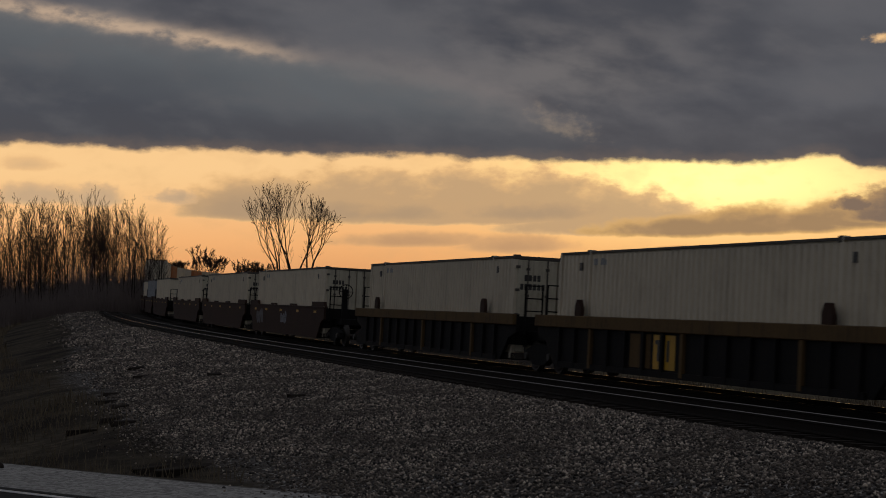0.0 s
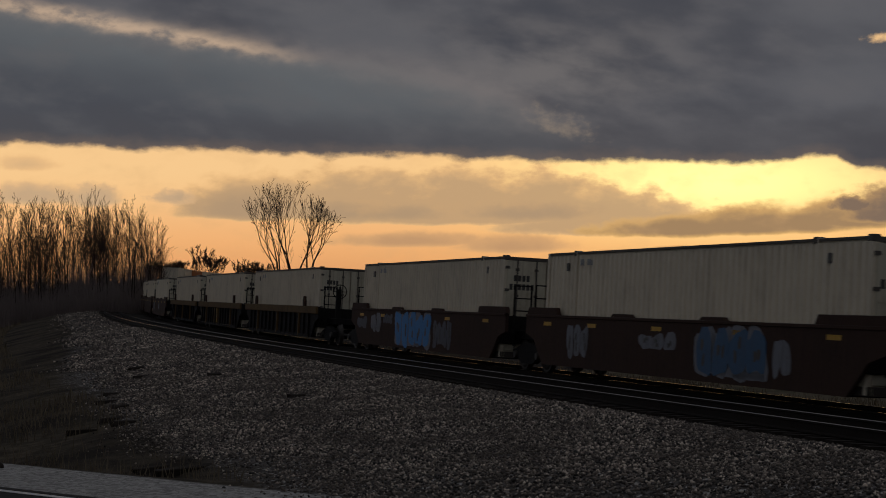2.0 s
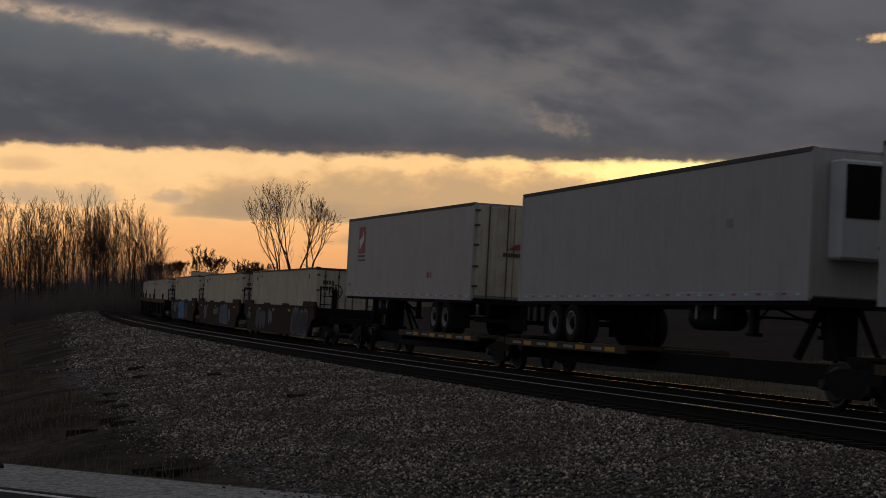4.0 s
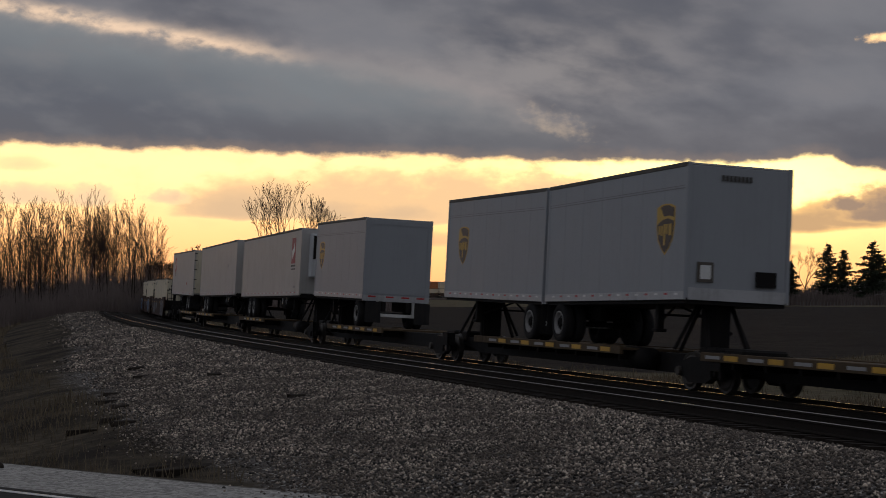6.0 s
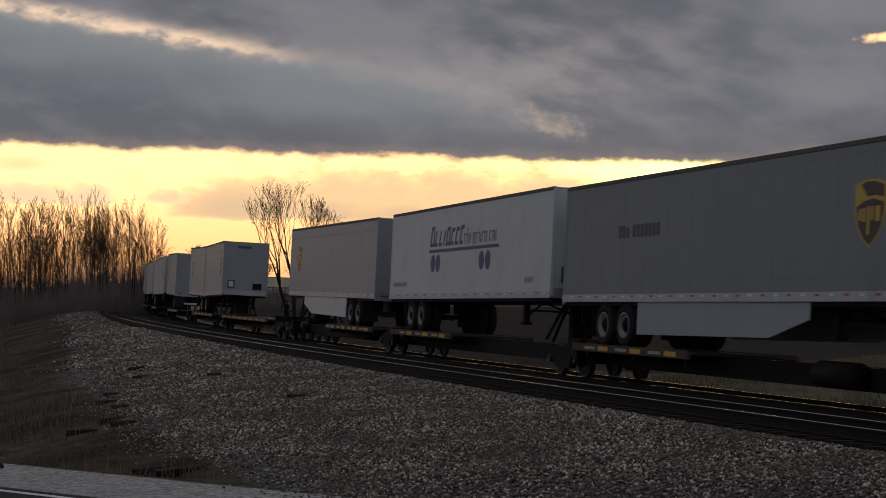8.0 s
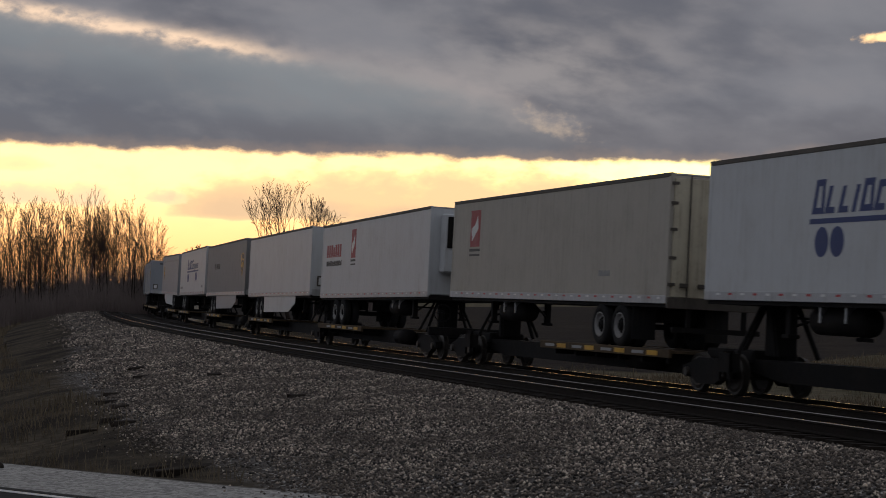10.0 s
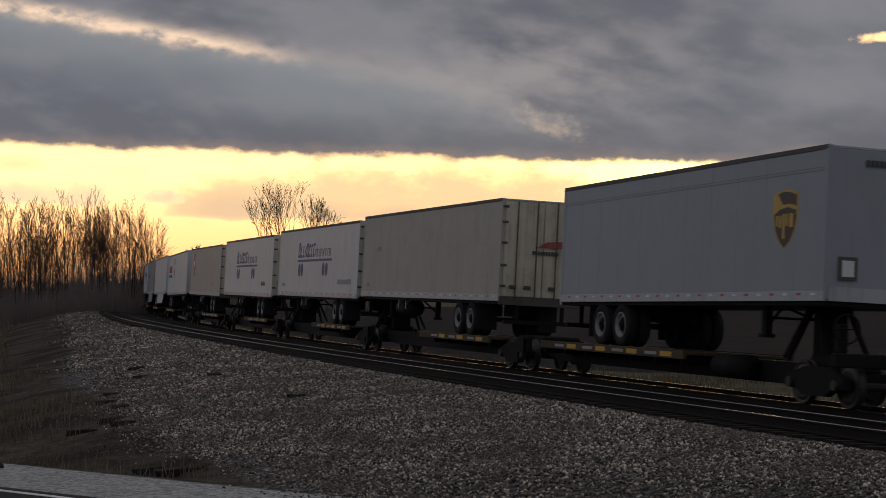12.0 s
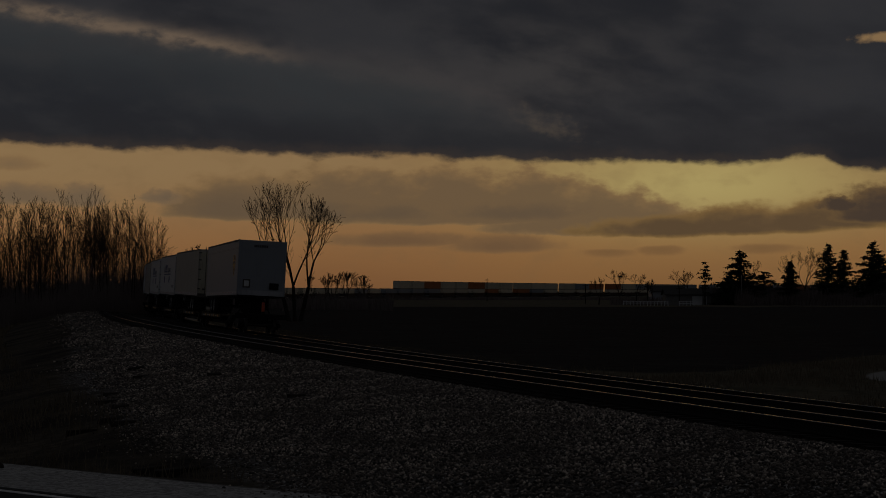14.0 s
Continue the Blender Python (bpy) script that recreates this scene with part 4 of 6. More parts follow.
def trailer(label, L, material, nose, marks=(), reefer=False, skirt="", tank=False, doors="roll", tape=True, H=2.93, group="road trailers on the train"):
    """A box trailer; nose is +1 when it faces ahead. z from the wheels' foot; floor of the box at 1.12."""
    root = thing("trailer", label, "trailer", group)
    W, z0 = 1.295, 1.12
    z1 = z0 + H
    h = L / 2
    body = part("body", boxes((-W, W, -h + 0.02, h - 0.02, z0 + 0.02, z1 - 0.05), bevel=0.03), material, root)
    k = max(6, int(L / 1.22))
    key = "joint_" + material
    if key not in MESHES:
        keep(key, boxes((-0.003, 0.003, -0.025, 0.025, z0 + 0.14, z1 - 0.11)), material)
    for i in range(1, k):
        for sx in (-1, 1):
            part("panel_joint", key, "", body).matrix_basis = pose(sx * W, -h + i * L / k, 0)
    for sx in (-1, 1):
        part("top_rail", boxes((*sorted((sx * (W - 0.05), sx * (W + 0.014))), -h, h, z1 - 0.1, z1), bevel=0.01), "dark_rail", root, "dirty top rail")
        part("bottom_rail", boxes((*sorted((sx * (W - 0.05), sx * (W + 0.016))), -h, h, z0 - 0.06, z0 + 0.13), bevel=0.008), "aluminium", root, "dull aluminium bottom rail")
        for sy in (-1, 1):
            part("corner_post", boxes((*sorted((sx * (W - 0.09), sx * (W + 0.012))), *sorted((sy * (h - 0.13), sy * (h + 0.005))), z0 - 0.02, z1 - 0.005), bevel=0.01), material, root)
        bm, bn = bmesh.new(), bmesh.new()
        if tape:
            n = int(L / 0.55)
            for i in range(n):
                y = -h + 0.3 + i * (L - 0.5) / n
                bb = bm if i % 2 else bn
                box(bb, *sorted((sx * (W + 0.016), sx * (W + 0.019))), y, y + 0.17, z0 + 0.05, z0 + 0.095)
            part("red_strip", bm, "red_tape", root, "red reflective tape")
            part("white_strip", bn, "white_tape", root, "white reflective tape")
    part("roof", boxes((-W + 0.03, W - 0.03, -h + 0.03, h - 0.03, z1 - 0.052, z1 - 0.012)), "aluminium", root, "pale sheet roof")
    part("floor_frame", boxes((-W + 0.06, W - 0.06, -h + 0.05, h - 0.05, z0 - 0.14, z0 + 0.02)), "black_steel", root)
    # running gear: tandem near the tail, landing legs near the nose
    tail = -nose
    gap = 1.0 if L < 10 else 3.3
    axles = (0.0,) if L < 10 else (-0.62, 0.62)
    ya = tail * (h - gap)
    bogie = part("slider_frame", boxes((-0.55, -0.4, ya - 1.1, ya + 1.1, 0.62, 0.98), (0.4, 0.55, ya - 1.1, ya + 1.1, 0.62, 0.98)), "black_steel", root)
    for a in axles:
        road_wheels(bogie, ya + a)
    for sx in (-1, 1):
        part("mud_flap", boxes((sx * 0.95 - 0.3, sx * 0.95 + 0.3, ya + tail * 1.35, ya + tail * 1.37, 0.2, 0.98)), "tyre_rubber", root)
    yl = nose * (h - (2.2 if L < 10 else 3.0))
    for sx in (-1, 1):
        x = sx * 0.85
        bm = boxes((x - 0.08, x + 0.08, yl - 0.09, yl + 0.09, 0.4, z0), (x - 0.13, x + 0.13, yl - 0.14, yl + 0.14, 0.34, 0.42), bevel=0.01)
        part("landing_leg", bm, "black_steel", root)
    bm = bmesh.new()
    rod(bm, (-0.85, yl, 0.75), (0.85, yl, 0.75), 0.03)
    rod(bm, (-0.85, yl, 0.55), (0.0, yl - nose * 0.9, z0 - 0.1), 0.03)
    rod(bm, (0.85, yl, 0.55), (0.0, yl - nose * 0.9, z0 - 0.1), 0.03)
    part("brace", bm, "black_steel", root)
    if reefer or tank:
        yt = yl - nose * 1.9
        part("fuel_tank", rod(bmesh.new(), (-0.75, yt - 0.9, 0.72), (-0.75, yt + 0.9, 0.72), 0.28, sides=16), "black_steel", root, "black round fuel tank", True)
        for k in (-0.5, 0.44):
            part("tank_strap", boxes((-1.05, -0.45, yt + k, yt + k + 0.06, 0.68, 1.0)), "aluminium", root)
    if reefer:
        yn = nose * h
        unit = part("reefer_unit", boxes((-0.95, 0.95, *sorted((yn, yn + nose * 0.5)), z0 + 0.75, z1 - 0.25), bevel=0.05), "white_paint", root, "white cooling unit on the nose")
        part("grille", boxes((-0.85, 0.85, *sorted((yn + nose * 0.5, yn + nose * 0.52)), z0 + 1.55, z1 - 0.35)), "black_steel", unit, "black grille")
    if skirt:
        ys, ye = ya + nose * 1.4, yl - nose * 0.4
        for sx in (-1, 1):
            part("side_skirt", prism_x(bmesh.new(), [(ys, z0 - 0.05), (ys, 0.3), (ye - nose * 1.6, 0.34), (ye, 0.72), (ye, z0 - 0.05)], *sorted((sx * (W - 0.055), sx * (W - 0.03)))), skirt, root, "pale aerodynamic side skirt")
    # tail: doors and under-ride bar
    yb = tail * h
    if doors == "swing":
        for sx in (-1, 1):
            a, b = (-1.2, -0.015) if sx < 0 else (0.015, 1.2)
            leaf = part("door_leaf", boxes((a, b, *sorted((yb - tail * 0.03, yb + tail * 0.035)), z0 + 0.1, z1 - 0.12), bevel=0.01), "door_cream", root, "cream swing door with grime")
            for zz in (0.35, 0.95, 1.6, 2.2, 2.65):
                x = a if sx < 0 else b
                part("hinge", boxes((x - 0.09, x + 0.09, *sorted((yb + tail * 0.035, yb + tail * 0.055)), z0 + zz, z0 + zz + 0.07)), "dark_rail", leaf)
            for x in (a + 0.38, b - 0.2):
                part("lock_rod", rod(bmesh.new(), (x, yb + tail * 0.06, z0), (x, yb + tail * 0.06, z1 - 0.06), 0.02), "dark_rail", leaf)
        if nose > 0:
            part("door_sign", prism_y([(-0.2, z0 + 1.55), (0.75, z0 + 1.55), (0.85, z0 + 1.95), (0.55, z0 + 1.75), (0.1, z0 + 1.72)], yb - 0.075, yb - 0.068), "red_paint", root, "red slanted logo")
            writing(root, "lettering_bar", 0.05, yb - 0.072, z0 + 1.33, (10,), 0.11, "mark_dark", face="back")
        if nose > 0 and material == "cream_paint":
            sign = part("placard", boxes((0.78, 1.06, yb - 0.05, yb - 0.036, z0 + 1.3, z0 + 1.85)), "yellow_mark", root, "yellow warning placard")
            for zz in (1.36, 1.62, 1.74):
                part("placard_bar", boxes((0.81, 1.03, yb - 0.054, yb - 0.05, z0 + zz, z0 + zz + 0.07)), "mark_dark", sign)
            for x in (-1.0, -0.55, 0.2, 0.7):
                part("door_latch", boxes((x, x + 0.2, yb - 0.11, yb - 0.035, z0 + 0.32, z0 + 0.42), bevel=0.01), "dark_rail", root)
            part("tail_sill", boxes((-1.28, 1.28, yb - 0.05, yb + 0.04, z0 - 0.16, z0 + 0.09), bevel=0.01), "dark_rail", root, "grimy dark rear sill")
    else:
        part("roll_door", boxes((-1.13, 1.13, *sorted((yb - tail * 0.02, yb + tail * 0.012)), z0 + 0.16, z1 - 0.25)), "grey_paint", root, "grey roll-up door")
        part("door_frame", boxes((-1.28, -1.13, *sorted((yb, yb + tail * 0.03)), z0, z1 - 0.08), (1.13, 1.28, *sorted((yb, yb + tail * 0.03)), z0, z1 - 0.08), (-1.13, 1.13, *sorted((yb, yb + tail * 0.03)), z1 - 0.25, z1 - 0.08)), material, root)
        part("tail_sill", boxes((-1.28, 1.28, *sorted((yb - tail * 0.05, yb + tail * 0.06)), z0 - 0.12, z0 + 0.1)), "aluminium", root)
        bm = bmesh.new()
        for x in (-1.1, -0.4, 0.2, 0.8):
            box(bm, x, x + 0.3, *sorted((yb + tail * 0.06, yb + tail * 0.066)), z0 + 0.02, z0 + 0.08)
        part("tail_strip", bm, "red_tape", root, "red reflective tape")
    bm = boxes((-1.1, 1.1, *sorted((yb - tail * 0.1, yb)), 0.42, 0.54))
    for sx in (-1, 1):
        box(bm, sx * 0.7 - 0.05, sx * 0.7 + 0.05, *sorted((yb - tail * 0.09, yb - tail * 0.01)), 0.54, z0)
    part("bumper", bm, "white_tape" if L < 10 else "black_steel", root, "rear under-ride bar")
    # nose: connection boxes
    yn = nose * h
    if not reefer:
        part("nose_panel", boxes((-1.0, -0.6, *sorted((yn, yn + nose * 0.02)), z0 + 0.35, z0 + 0.8)), "dark_rail", root, "grey nose panel")
        part("nose_panel", boxes((-0.93, -0.67, *sorted((yn + nose * 0.02, yn + nose * 0.026)), z0 + 0.42, z0 + 0.73)), "white_tape", root)
        part("connection_box", boxes((0.45, 0.95, *sorted((yn, yn + nose * 0.06)), z0 + 0.3, z0 + 0.65)), "black_steel", root, "black hose connection box")
        writing(root, "number_bar", -0.1, yn + (-0.004 if nose < 0 else 0.004), z1 - 0.38, (8,), 0.13, "mark_dark", face="back")
        part("nose_rail", boxes((-W + 0.09, W - 0.09, *sorted((yn - nose * 0.02, yn + nose * 0.012)), z0 - 0.05, z0 + 0.22)), "aluminium", root)
    for mark in marks:
        kind, y, z = mark[:3]
        if kind == "shield":
            shield(root, y, z, mark[3])
        elif kind == "blocks":
            blocks_logo(root, y, z)
        elif kind == "red":
            red_sign(root, y, z, *mark[3:])
        elif kind == "bars":
            writing(root, "lettering_bar", -W - 0.004, y, z, mark[3], mark[4], mark[5])
        elif kind == "groove":
            part("body_stripe", boxes((-W - 0.004, -W + 0.003, -h + 0.14, h - 0.14, z, z + 0.022), (-W - 0.004, -W + 0.003, -h + 0.14, h - 0.14, z + 0.06, z + 0.075)), "dull_grey", body, "darker grey body seam")
    return root


DECK = 0.93


# ---- the train, from the front ----
def build_train():
    # containers in wells: leading edge of each box
    rows = [(r, i) for r in range(3) for i in range(3)]
    leads = ((95.1, 75.4, 55.6), (31.8, 12.1, -7.7), (-31.7, -51.4, -71.3))
    for r, group in enumerate(leads):
        ribbed = r == 1
        for i, lead in enumerate(group):
            mid = lead - 16.15 / 2
            car = well_car("yellow-silled ribbed well car with black sides" if ribbed else "brown smooth-sided well car with graffiti" if r == 2 else "brown smooth-sided well car with faded paint",
                           ribbed, i == 0, i == 2, seed=r * 3 + i)
            moving(car, mid)
            moving(container("cream-white corrugated shipping container in a well car"), mid, 0.3)
            CARS[(r, i)] = car


CARS = {}
build_train()


def blob_letter(parent, name, y, z, w, h, material, rnd, label=""):
    """One fat rounded graffiti shape on the near side."""
    x = -1.52
    n = 18
    ph = [rnd.uniform(0, 6.28) for _ in range(3)]
    pts = []
    for k in range(n):
        t = 2 * math.pi * k / n
        r = 1 + 0.13 * math.sin(2 * t + ph[0]) + 0.1 * math.sin(3 * t + ph[1]) + 0.06 * math.sin(5 * t + ph[2])
        c, s = math.cos(t), math.sin(t)
        pts.append((y + w / 2 * r * math.copysign(abs(c) ** 0.7, c), z + h / 2 * r * math.copysign(abs(s) ** 0.7, s)))
    off = {"graffiti_pale": 0.0, "graffiti_grey": 0.0, "graffiti_blue": 0.004, "graffiti_teal": 0.004, "mark_dark": 0.008, "black_steel": 0.008}[material]
    return part(name, prism_x(bmesh.new(), pts, -1.496 - off, -1.489), material, parent, label)


def graffiti():
    rnd = random.Random(5)
    for key, runs in {
        (2, 0): [("graffiti_blue", 2.7, -1.6, 5, 0.92, 1.12, True), ("graffiti_grey", -1.9, -3.9, 4, 0.85, 0.85, False), ("graffiti_pale", 6.0, 4.6, 2, 1.05, 0.7, False), ("graffiti_grey", 4.3, 3.1, 4, 1.2, 0.35, False), ("graffiti_grey", 8.0, 6.6, 2, 1.05, 0.45, False)],
        (2, 1): [("graffiti_teal", -1.5, -4.6, 4, 0.9, 1.05, True), ("graffiti_pale", 1.5, -0.5, 3, 1.05, 0.4, False), ("graffiti_pale", 6.0, 4.6, 3, 0.95, 0.85, False), ("graffiti_pale", -4.9, -5.6, 2, 0.9, 0.8, False)],
        (2, 2): [("graffiti_grey", 5.4, 2.7, 3, 0.85, 1.0, False), ("graffiti_pale", 7.9, 6.9, 3, 1.0, 0.35, False), ("graffiti_pale", 1.9, 0.9, 2, 1.0, 0.7, False), ("graffiti_grey", -4.1, -7.6, 4, 0.85, 1.15, True)],
        (0, 2): [("graffiti_pale", 0.6, -0.9, 3, 1.0, 0.5, False), ("graffiti_grey", 7.0, 5.2, 3, 0.95, 0.7, False)],
    }.items():
        for material, y0, y1, k, z, h, framed in runs:
            if framed:
                blob_letter(CARS[key], "graffiti_ground", (y0 + y1) / 2, z - 0.24 * h, abs(y0 - y1) * 0.92, h * 0.5, "graffiti_pale", rnd, "pale sprayed outline")
            for i in range(k):
                step = (y1 - y0) / k
                y = y0 + step * (i + 0.5)
                if framed:
                    state = rnd.getstate()
                    blob_letter(CARS[key], "graffiti_outline", y, z, abs(step) * 1.2, h * 1.02, "graffiti_pale", rnd, "pale sprayed outline")
                    rnd.setstate(state)
                g = blob_letter(CARS[key], "graffiti_shape", y, z + rnd.uniform(-0.04, 0.04), abs(step) * 1.0, h * rnd.uniform(0.84, 0.95), material, rnd, "sprayed graffiti shape")
                if framed or k > 2:
                    for q in range(2):
                        blob_letter(g, "graffiti_stroke", y + rnd.uniform(-0.16, 0.16) * abs(step), z + rnd.uniform(-0.22, 0.22) * h, abs(step) * 0.16, h * 0.24, "mark_dark", rnd, "dark sprayed stroke")
    rib = CARS[(1, 1)]
    part("panel_patch", boxes((-1.496, -1.489, 0.45, 1.6, 0.42, 1.2)), "yellow_mark", rib, "faded yellow panel")
    part("panel_patch", boxes((-1.496, -1.489, 1.75, 2.9, 0.42, 1.2)), "yellow_steel", rib, "faded yellow panel")
    part("panel_mark", boxes((-1.5, -1.494, 1.25, 1.38, 0.6, 1.05), (-1.5, -1.494, 1.05, 1.5, 0.98, 1.08), (-1.5, -1.494, 0.75, 0.88, 0.6, 1.08)), "mark_dark", rib)


graffiti()


def far_train():
    """Leading part of the train, a long way round the curve: stacked boxes in wells."""
    rnd = random.Random(11)
    looks = [("container_white", "cream-white stacked container far down the line"), ("container_orange", "orange stacked container far down the line"), ("grey_paint", "grey stacked container far down the line")]
    made = {m: container(l, m, False) for m, l in looks}
    well = well_car("dark well car far down the line", False, False, False)
    lead = 118.9
    k = 0
    used = set()
    while lead < 800.0:
        mid = lead - 16.15 / 2
        moving(copy_thing(well, Matrix.Identity(4)) if k else well, mid)
        for level in range(2):
            if level and (lead < 190.0 or rnd.random() < 0.03):
                continue
            m = looks[rnd.choice((0, 0, 0, 0, 0, 1, 2))][0]
            ob = made[m] if m not in used else copy_thing(made[m], Matrix.Identity(4))
            used.add(m)
            moving(ob, mid, 0.3 + 2.92 * level)
        k += 1
        lead += 19.75 if k % 3 else 23.9
    for m, ob in made.items():
        if m not in used:
            for o in (*ob.children_recursive, ob):
                bpy.data.objects.remove(o)


far_train()

WHITE = "white_paint"
TRAILERS = [
    # lead, length, nose, material, options
    (-93.1, 16.15, 1, "aged_white", dict(label="white box trailer with a red logo and swing doors", doors="swing", tank=True, marks=[("red", 5.85, 2.68, 1.0, 1.0), ("bars", -3.2, 1.75, (2, 1), 0.2, "red_paint"), ("bars", 7.7, 1.45, (5,), 0.12, "mark_grey")])),
    (-113.6, 16.15, -1, "aged_white", dict(label="white refrigerated trailer with its unit facing back", reefer=True, doors="swing", marks=[("bars", -4.5, 2.6, (2,), 0.2, "mark_grey")])),
    (-132.2, 16.15, -1, "aged_white", dict(label="white refrigerated trailer with a red logo", reefer=True, doors="swing", marks=[("red", -6.3, 2.5, 0.9, 1.15), ("bars", -6.6, 1.4, (5,), 0.1, "mark_grey")])),
    (-151.5, 8.7, 1, "grey_paint", dict(H=3.02, label="short grey trailer with a shield emblem and roll-up door", marks=[("shield", 3.2, 2.75, 1.15), ("groove", 0, 3.55)])),
    (-170.9, 8.9, 1, "grey_paint", dict(H=3.02, label="short grey trailer with a shield emblem", marks=[("shield", 2.75, 2.67, 1.18), ("groove", 0, 3.55)])),
    (-180.05, 8.6, -1, "grey_paint", dict(H=3.02, label="short grey trailer with its plain nose facing back", marks=[("shield", -3.2, 2.67, 1.18), ("groove", 0, 3.55)])),
    (-210.4, 16.15, 1, "grey_paint", dict(label="long grey trailer with a shield emblem and pale skirt", skirt="white_paint", marks=[("shield", 6.1, 2.67, 1.2), ("groove", 0, 3.55)])),
    (-228.7, 16.15, -1, WHITE, dict(label="white trailer with navy block logo and discs", doors="swing", marks=[("blocks", 3.35, 2.75), ("bars", 7.6, 1.5, (16,), 0.14, "mark_grey"), ("bars", -6.0, 1.5, (6,), 0.16, "mark_grey")])),
    (-245.8, 16.15, -1, "dull_grey", dict(label="dark grey trailer with a shield emblem and skirt", skirt="grey_paint", marks=[("shield", -6.75, 2.67, 1.25), ("groove", 0, 3.75), ("groove", 0, 1.5), ("bars", 4.6, 2.6, (3, 7), 0.3, "mark_dark")])),
    (-263.3, 16.15, -1, WHITE, dict(label="plain white trailer with a pale side skirt", skirt="white_paint", doors="swing")),
    (-281.7, 16.15, -1, WHITE, dict(label="white refrigerated trailer with a red lettered logo", reefer=True, doors="swing", marks=[("bars", 7.2, 2.7, (7,), 0.5, "red_paint"), ("red", 2.6, 2.6, 0.7, 1.1), ("bars", 7.2, 2.35, (18,), 0.2, "mark_dark")])),
    (-300.4, 16.15, 1, "cream_paint", dict(label="cream trailer with a red logo and hinged doors", doors="swing", tank=True, marks=[("red", 5.9, 2.6, 0.9, 1.1), ("bars", -4.0, 1.7, (7,), 0.14, "mark_grey")])),
    (-318.5, 16.15, 1, WHITE, dict(label="white trailer with navy block logo and discs", doors="swing", tank=True, marks=[("blocks", 3.7, 2.75), ("bars", -4.8, 1.6, (8,), 0.2, "mark_dark")])),
    (-336.4, 16.15, 1, WHITE, dict(label="white trailer with navy block logo and discs", doors="swing", tank=True, marks=[("blocks", 3.7, 2.75), ("bars", -4.6, 1.6, (16,), 0.2, "mark_grey"), ("bars", 7.2, 1.5, (8,), 0.14, "mark_grey")])),
    (-353.3, 16.15, 1, "cream_paint", dict(label="dirty off-white trailer with faded logo and red door sign", doors="swing", tank=True, marks=[("bars", 6.0, 2.7, (5,), 0.17, "mark_grey"), ("bars", 7.4, 1.45, (5,), 0.12, "mark_grey")])),
    (-374.4, 13.5, -1, "grey_paint", dict(label="grey trailer with a shield emblem and plain nose", marks=[("shield", -5.15, 2.67, 1.2), ("groove", 0, 3.55)])),
]
for lead, L, nose, material, opts in TRAILERS:
    moving(trailer(L=L, material=material, nose=nose, **opts), lead - L / 2, DECK - 0.03, nose * 0.1 / L)


def build_spine_cars():
    sets = ([-94.6, -111.6, -131.0, -150.4, -170.1, -189.1, -206.7], [-210.5, -228.0, -245.5, -262.8, -280.6, -297.3], [-301.2, -318.3, -335.5, -353.2, -370.3, -387.3])
    for trucks in sets:
        for i, (a, b) in enumerate(zip(trucks, trucks[1:])):
            L, mid = a - b, (a + b) / 2
            pads, hitches = [], []
            for lead, tl, nose, _, _ in TRAILERS:
                c = lead - tl / 2
                if b - 1.5 < c < a + 1.5:
                    tail = c - nose * (tl / 2 - (1.0 if tl < 10 else 3.3)) - mid
                    pads.append((max(tail - 4.4, -L / 2 + 1.3), min(tail + 4.4, L / 2 - 1.3)))
                    hitches.append(max(min(c + nose * (tl / 2 - 0.95) - mid, L / 2 - 1.3), -L / 2 + 1.3))
            if not pads:
                pads = [(-L / 2 + 1.3, L / 2 - 0.7)]
            if len(pads) == 2:
                pads = [(min(p[0] for p in pads), max(p[1] for p in pads))]
            car = spine_car("black articulated spine car platform with grimy yellow wheel deck", L, pads, hitches, i == 0, i == len(trucks) - 2, tank="pale" if b < -200 and b > -208 else "dark" if i % 2 == 0 else "")
            moving(car, mid)


build_spine_cars()


def marker():
    """Orange end-of-train device on the last coupler."""
    root = thing("end_marker", "orange end-of-train marker light on the last coupler", "marker")
    part("pole", rod(bmesh.new(), (0, 0, -0.1), (0, 0, 0.2), 0.03), "black_steel", root)
    part("housing", boxes((-0.075, 0.075, -0.07, 0.07, 0.18, 0.68), bevel=0.02), "orange_plastic", root, "orange plastic housing")
    part("lamp", rod(bmesh.new(), (0, -0.07, 0.58), (0, -0.1, 0.58), 0.05, sides=12), "red_paint", root)
    moving(root, -388.9, 0.98)


marker()


# ---- track bed: ties and ballast stones ----
def ties():
    verts, faces = [], []
    shape = [(x, y, z) for z in (-0.36, -0.19) for y in (-0.115, 0.115) for x in (-1.3, 1.3)]
    quads = ((0, 2, 3, 1), (4, 5, 7, 6), (0, 1, 5, 4), (2, 6, 7, 3), (0, 4, 6, 2), (1, 3, 7, 5))
    rnd = random.Random(3)
    for lat, lift in ((0.75, 0.0), (0.75 - SPACING, LIFT)):
        s = -28.0
        while s < 170.0:
            m = track_pose(s, lift, lat + rnd.uniform(-0.04, 0.04)) @ pose(0, 0, 0, 0, 0, rnd.uniform(-1, 1))
            k = len(verts)
            verts += [m @ Vector(p) for p in shape]
            faces += [tuple(k + i for i in f) for f in quads]
            s += 0.52
    me = mesh_from("ties", verts, faces)
    me.materials.append(M["tie_wood"])
    tagged(new("railway_ties", me), "dark wooden ties bedded in ballast", "ties", kind="stuff")


ties()


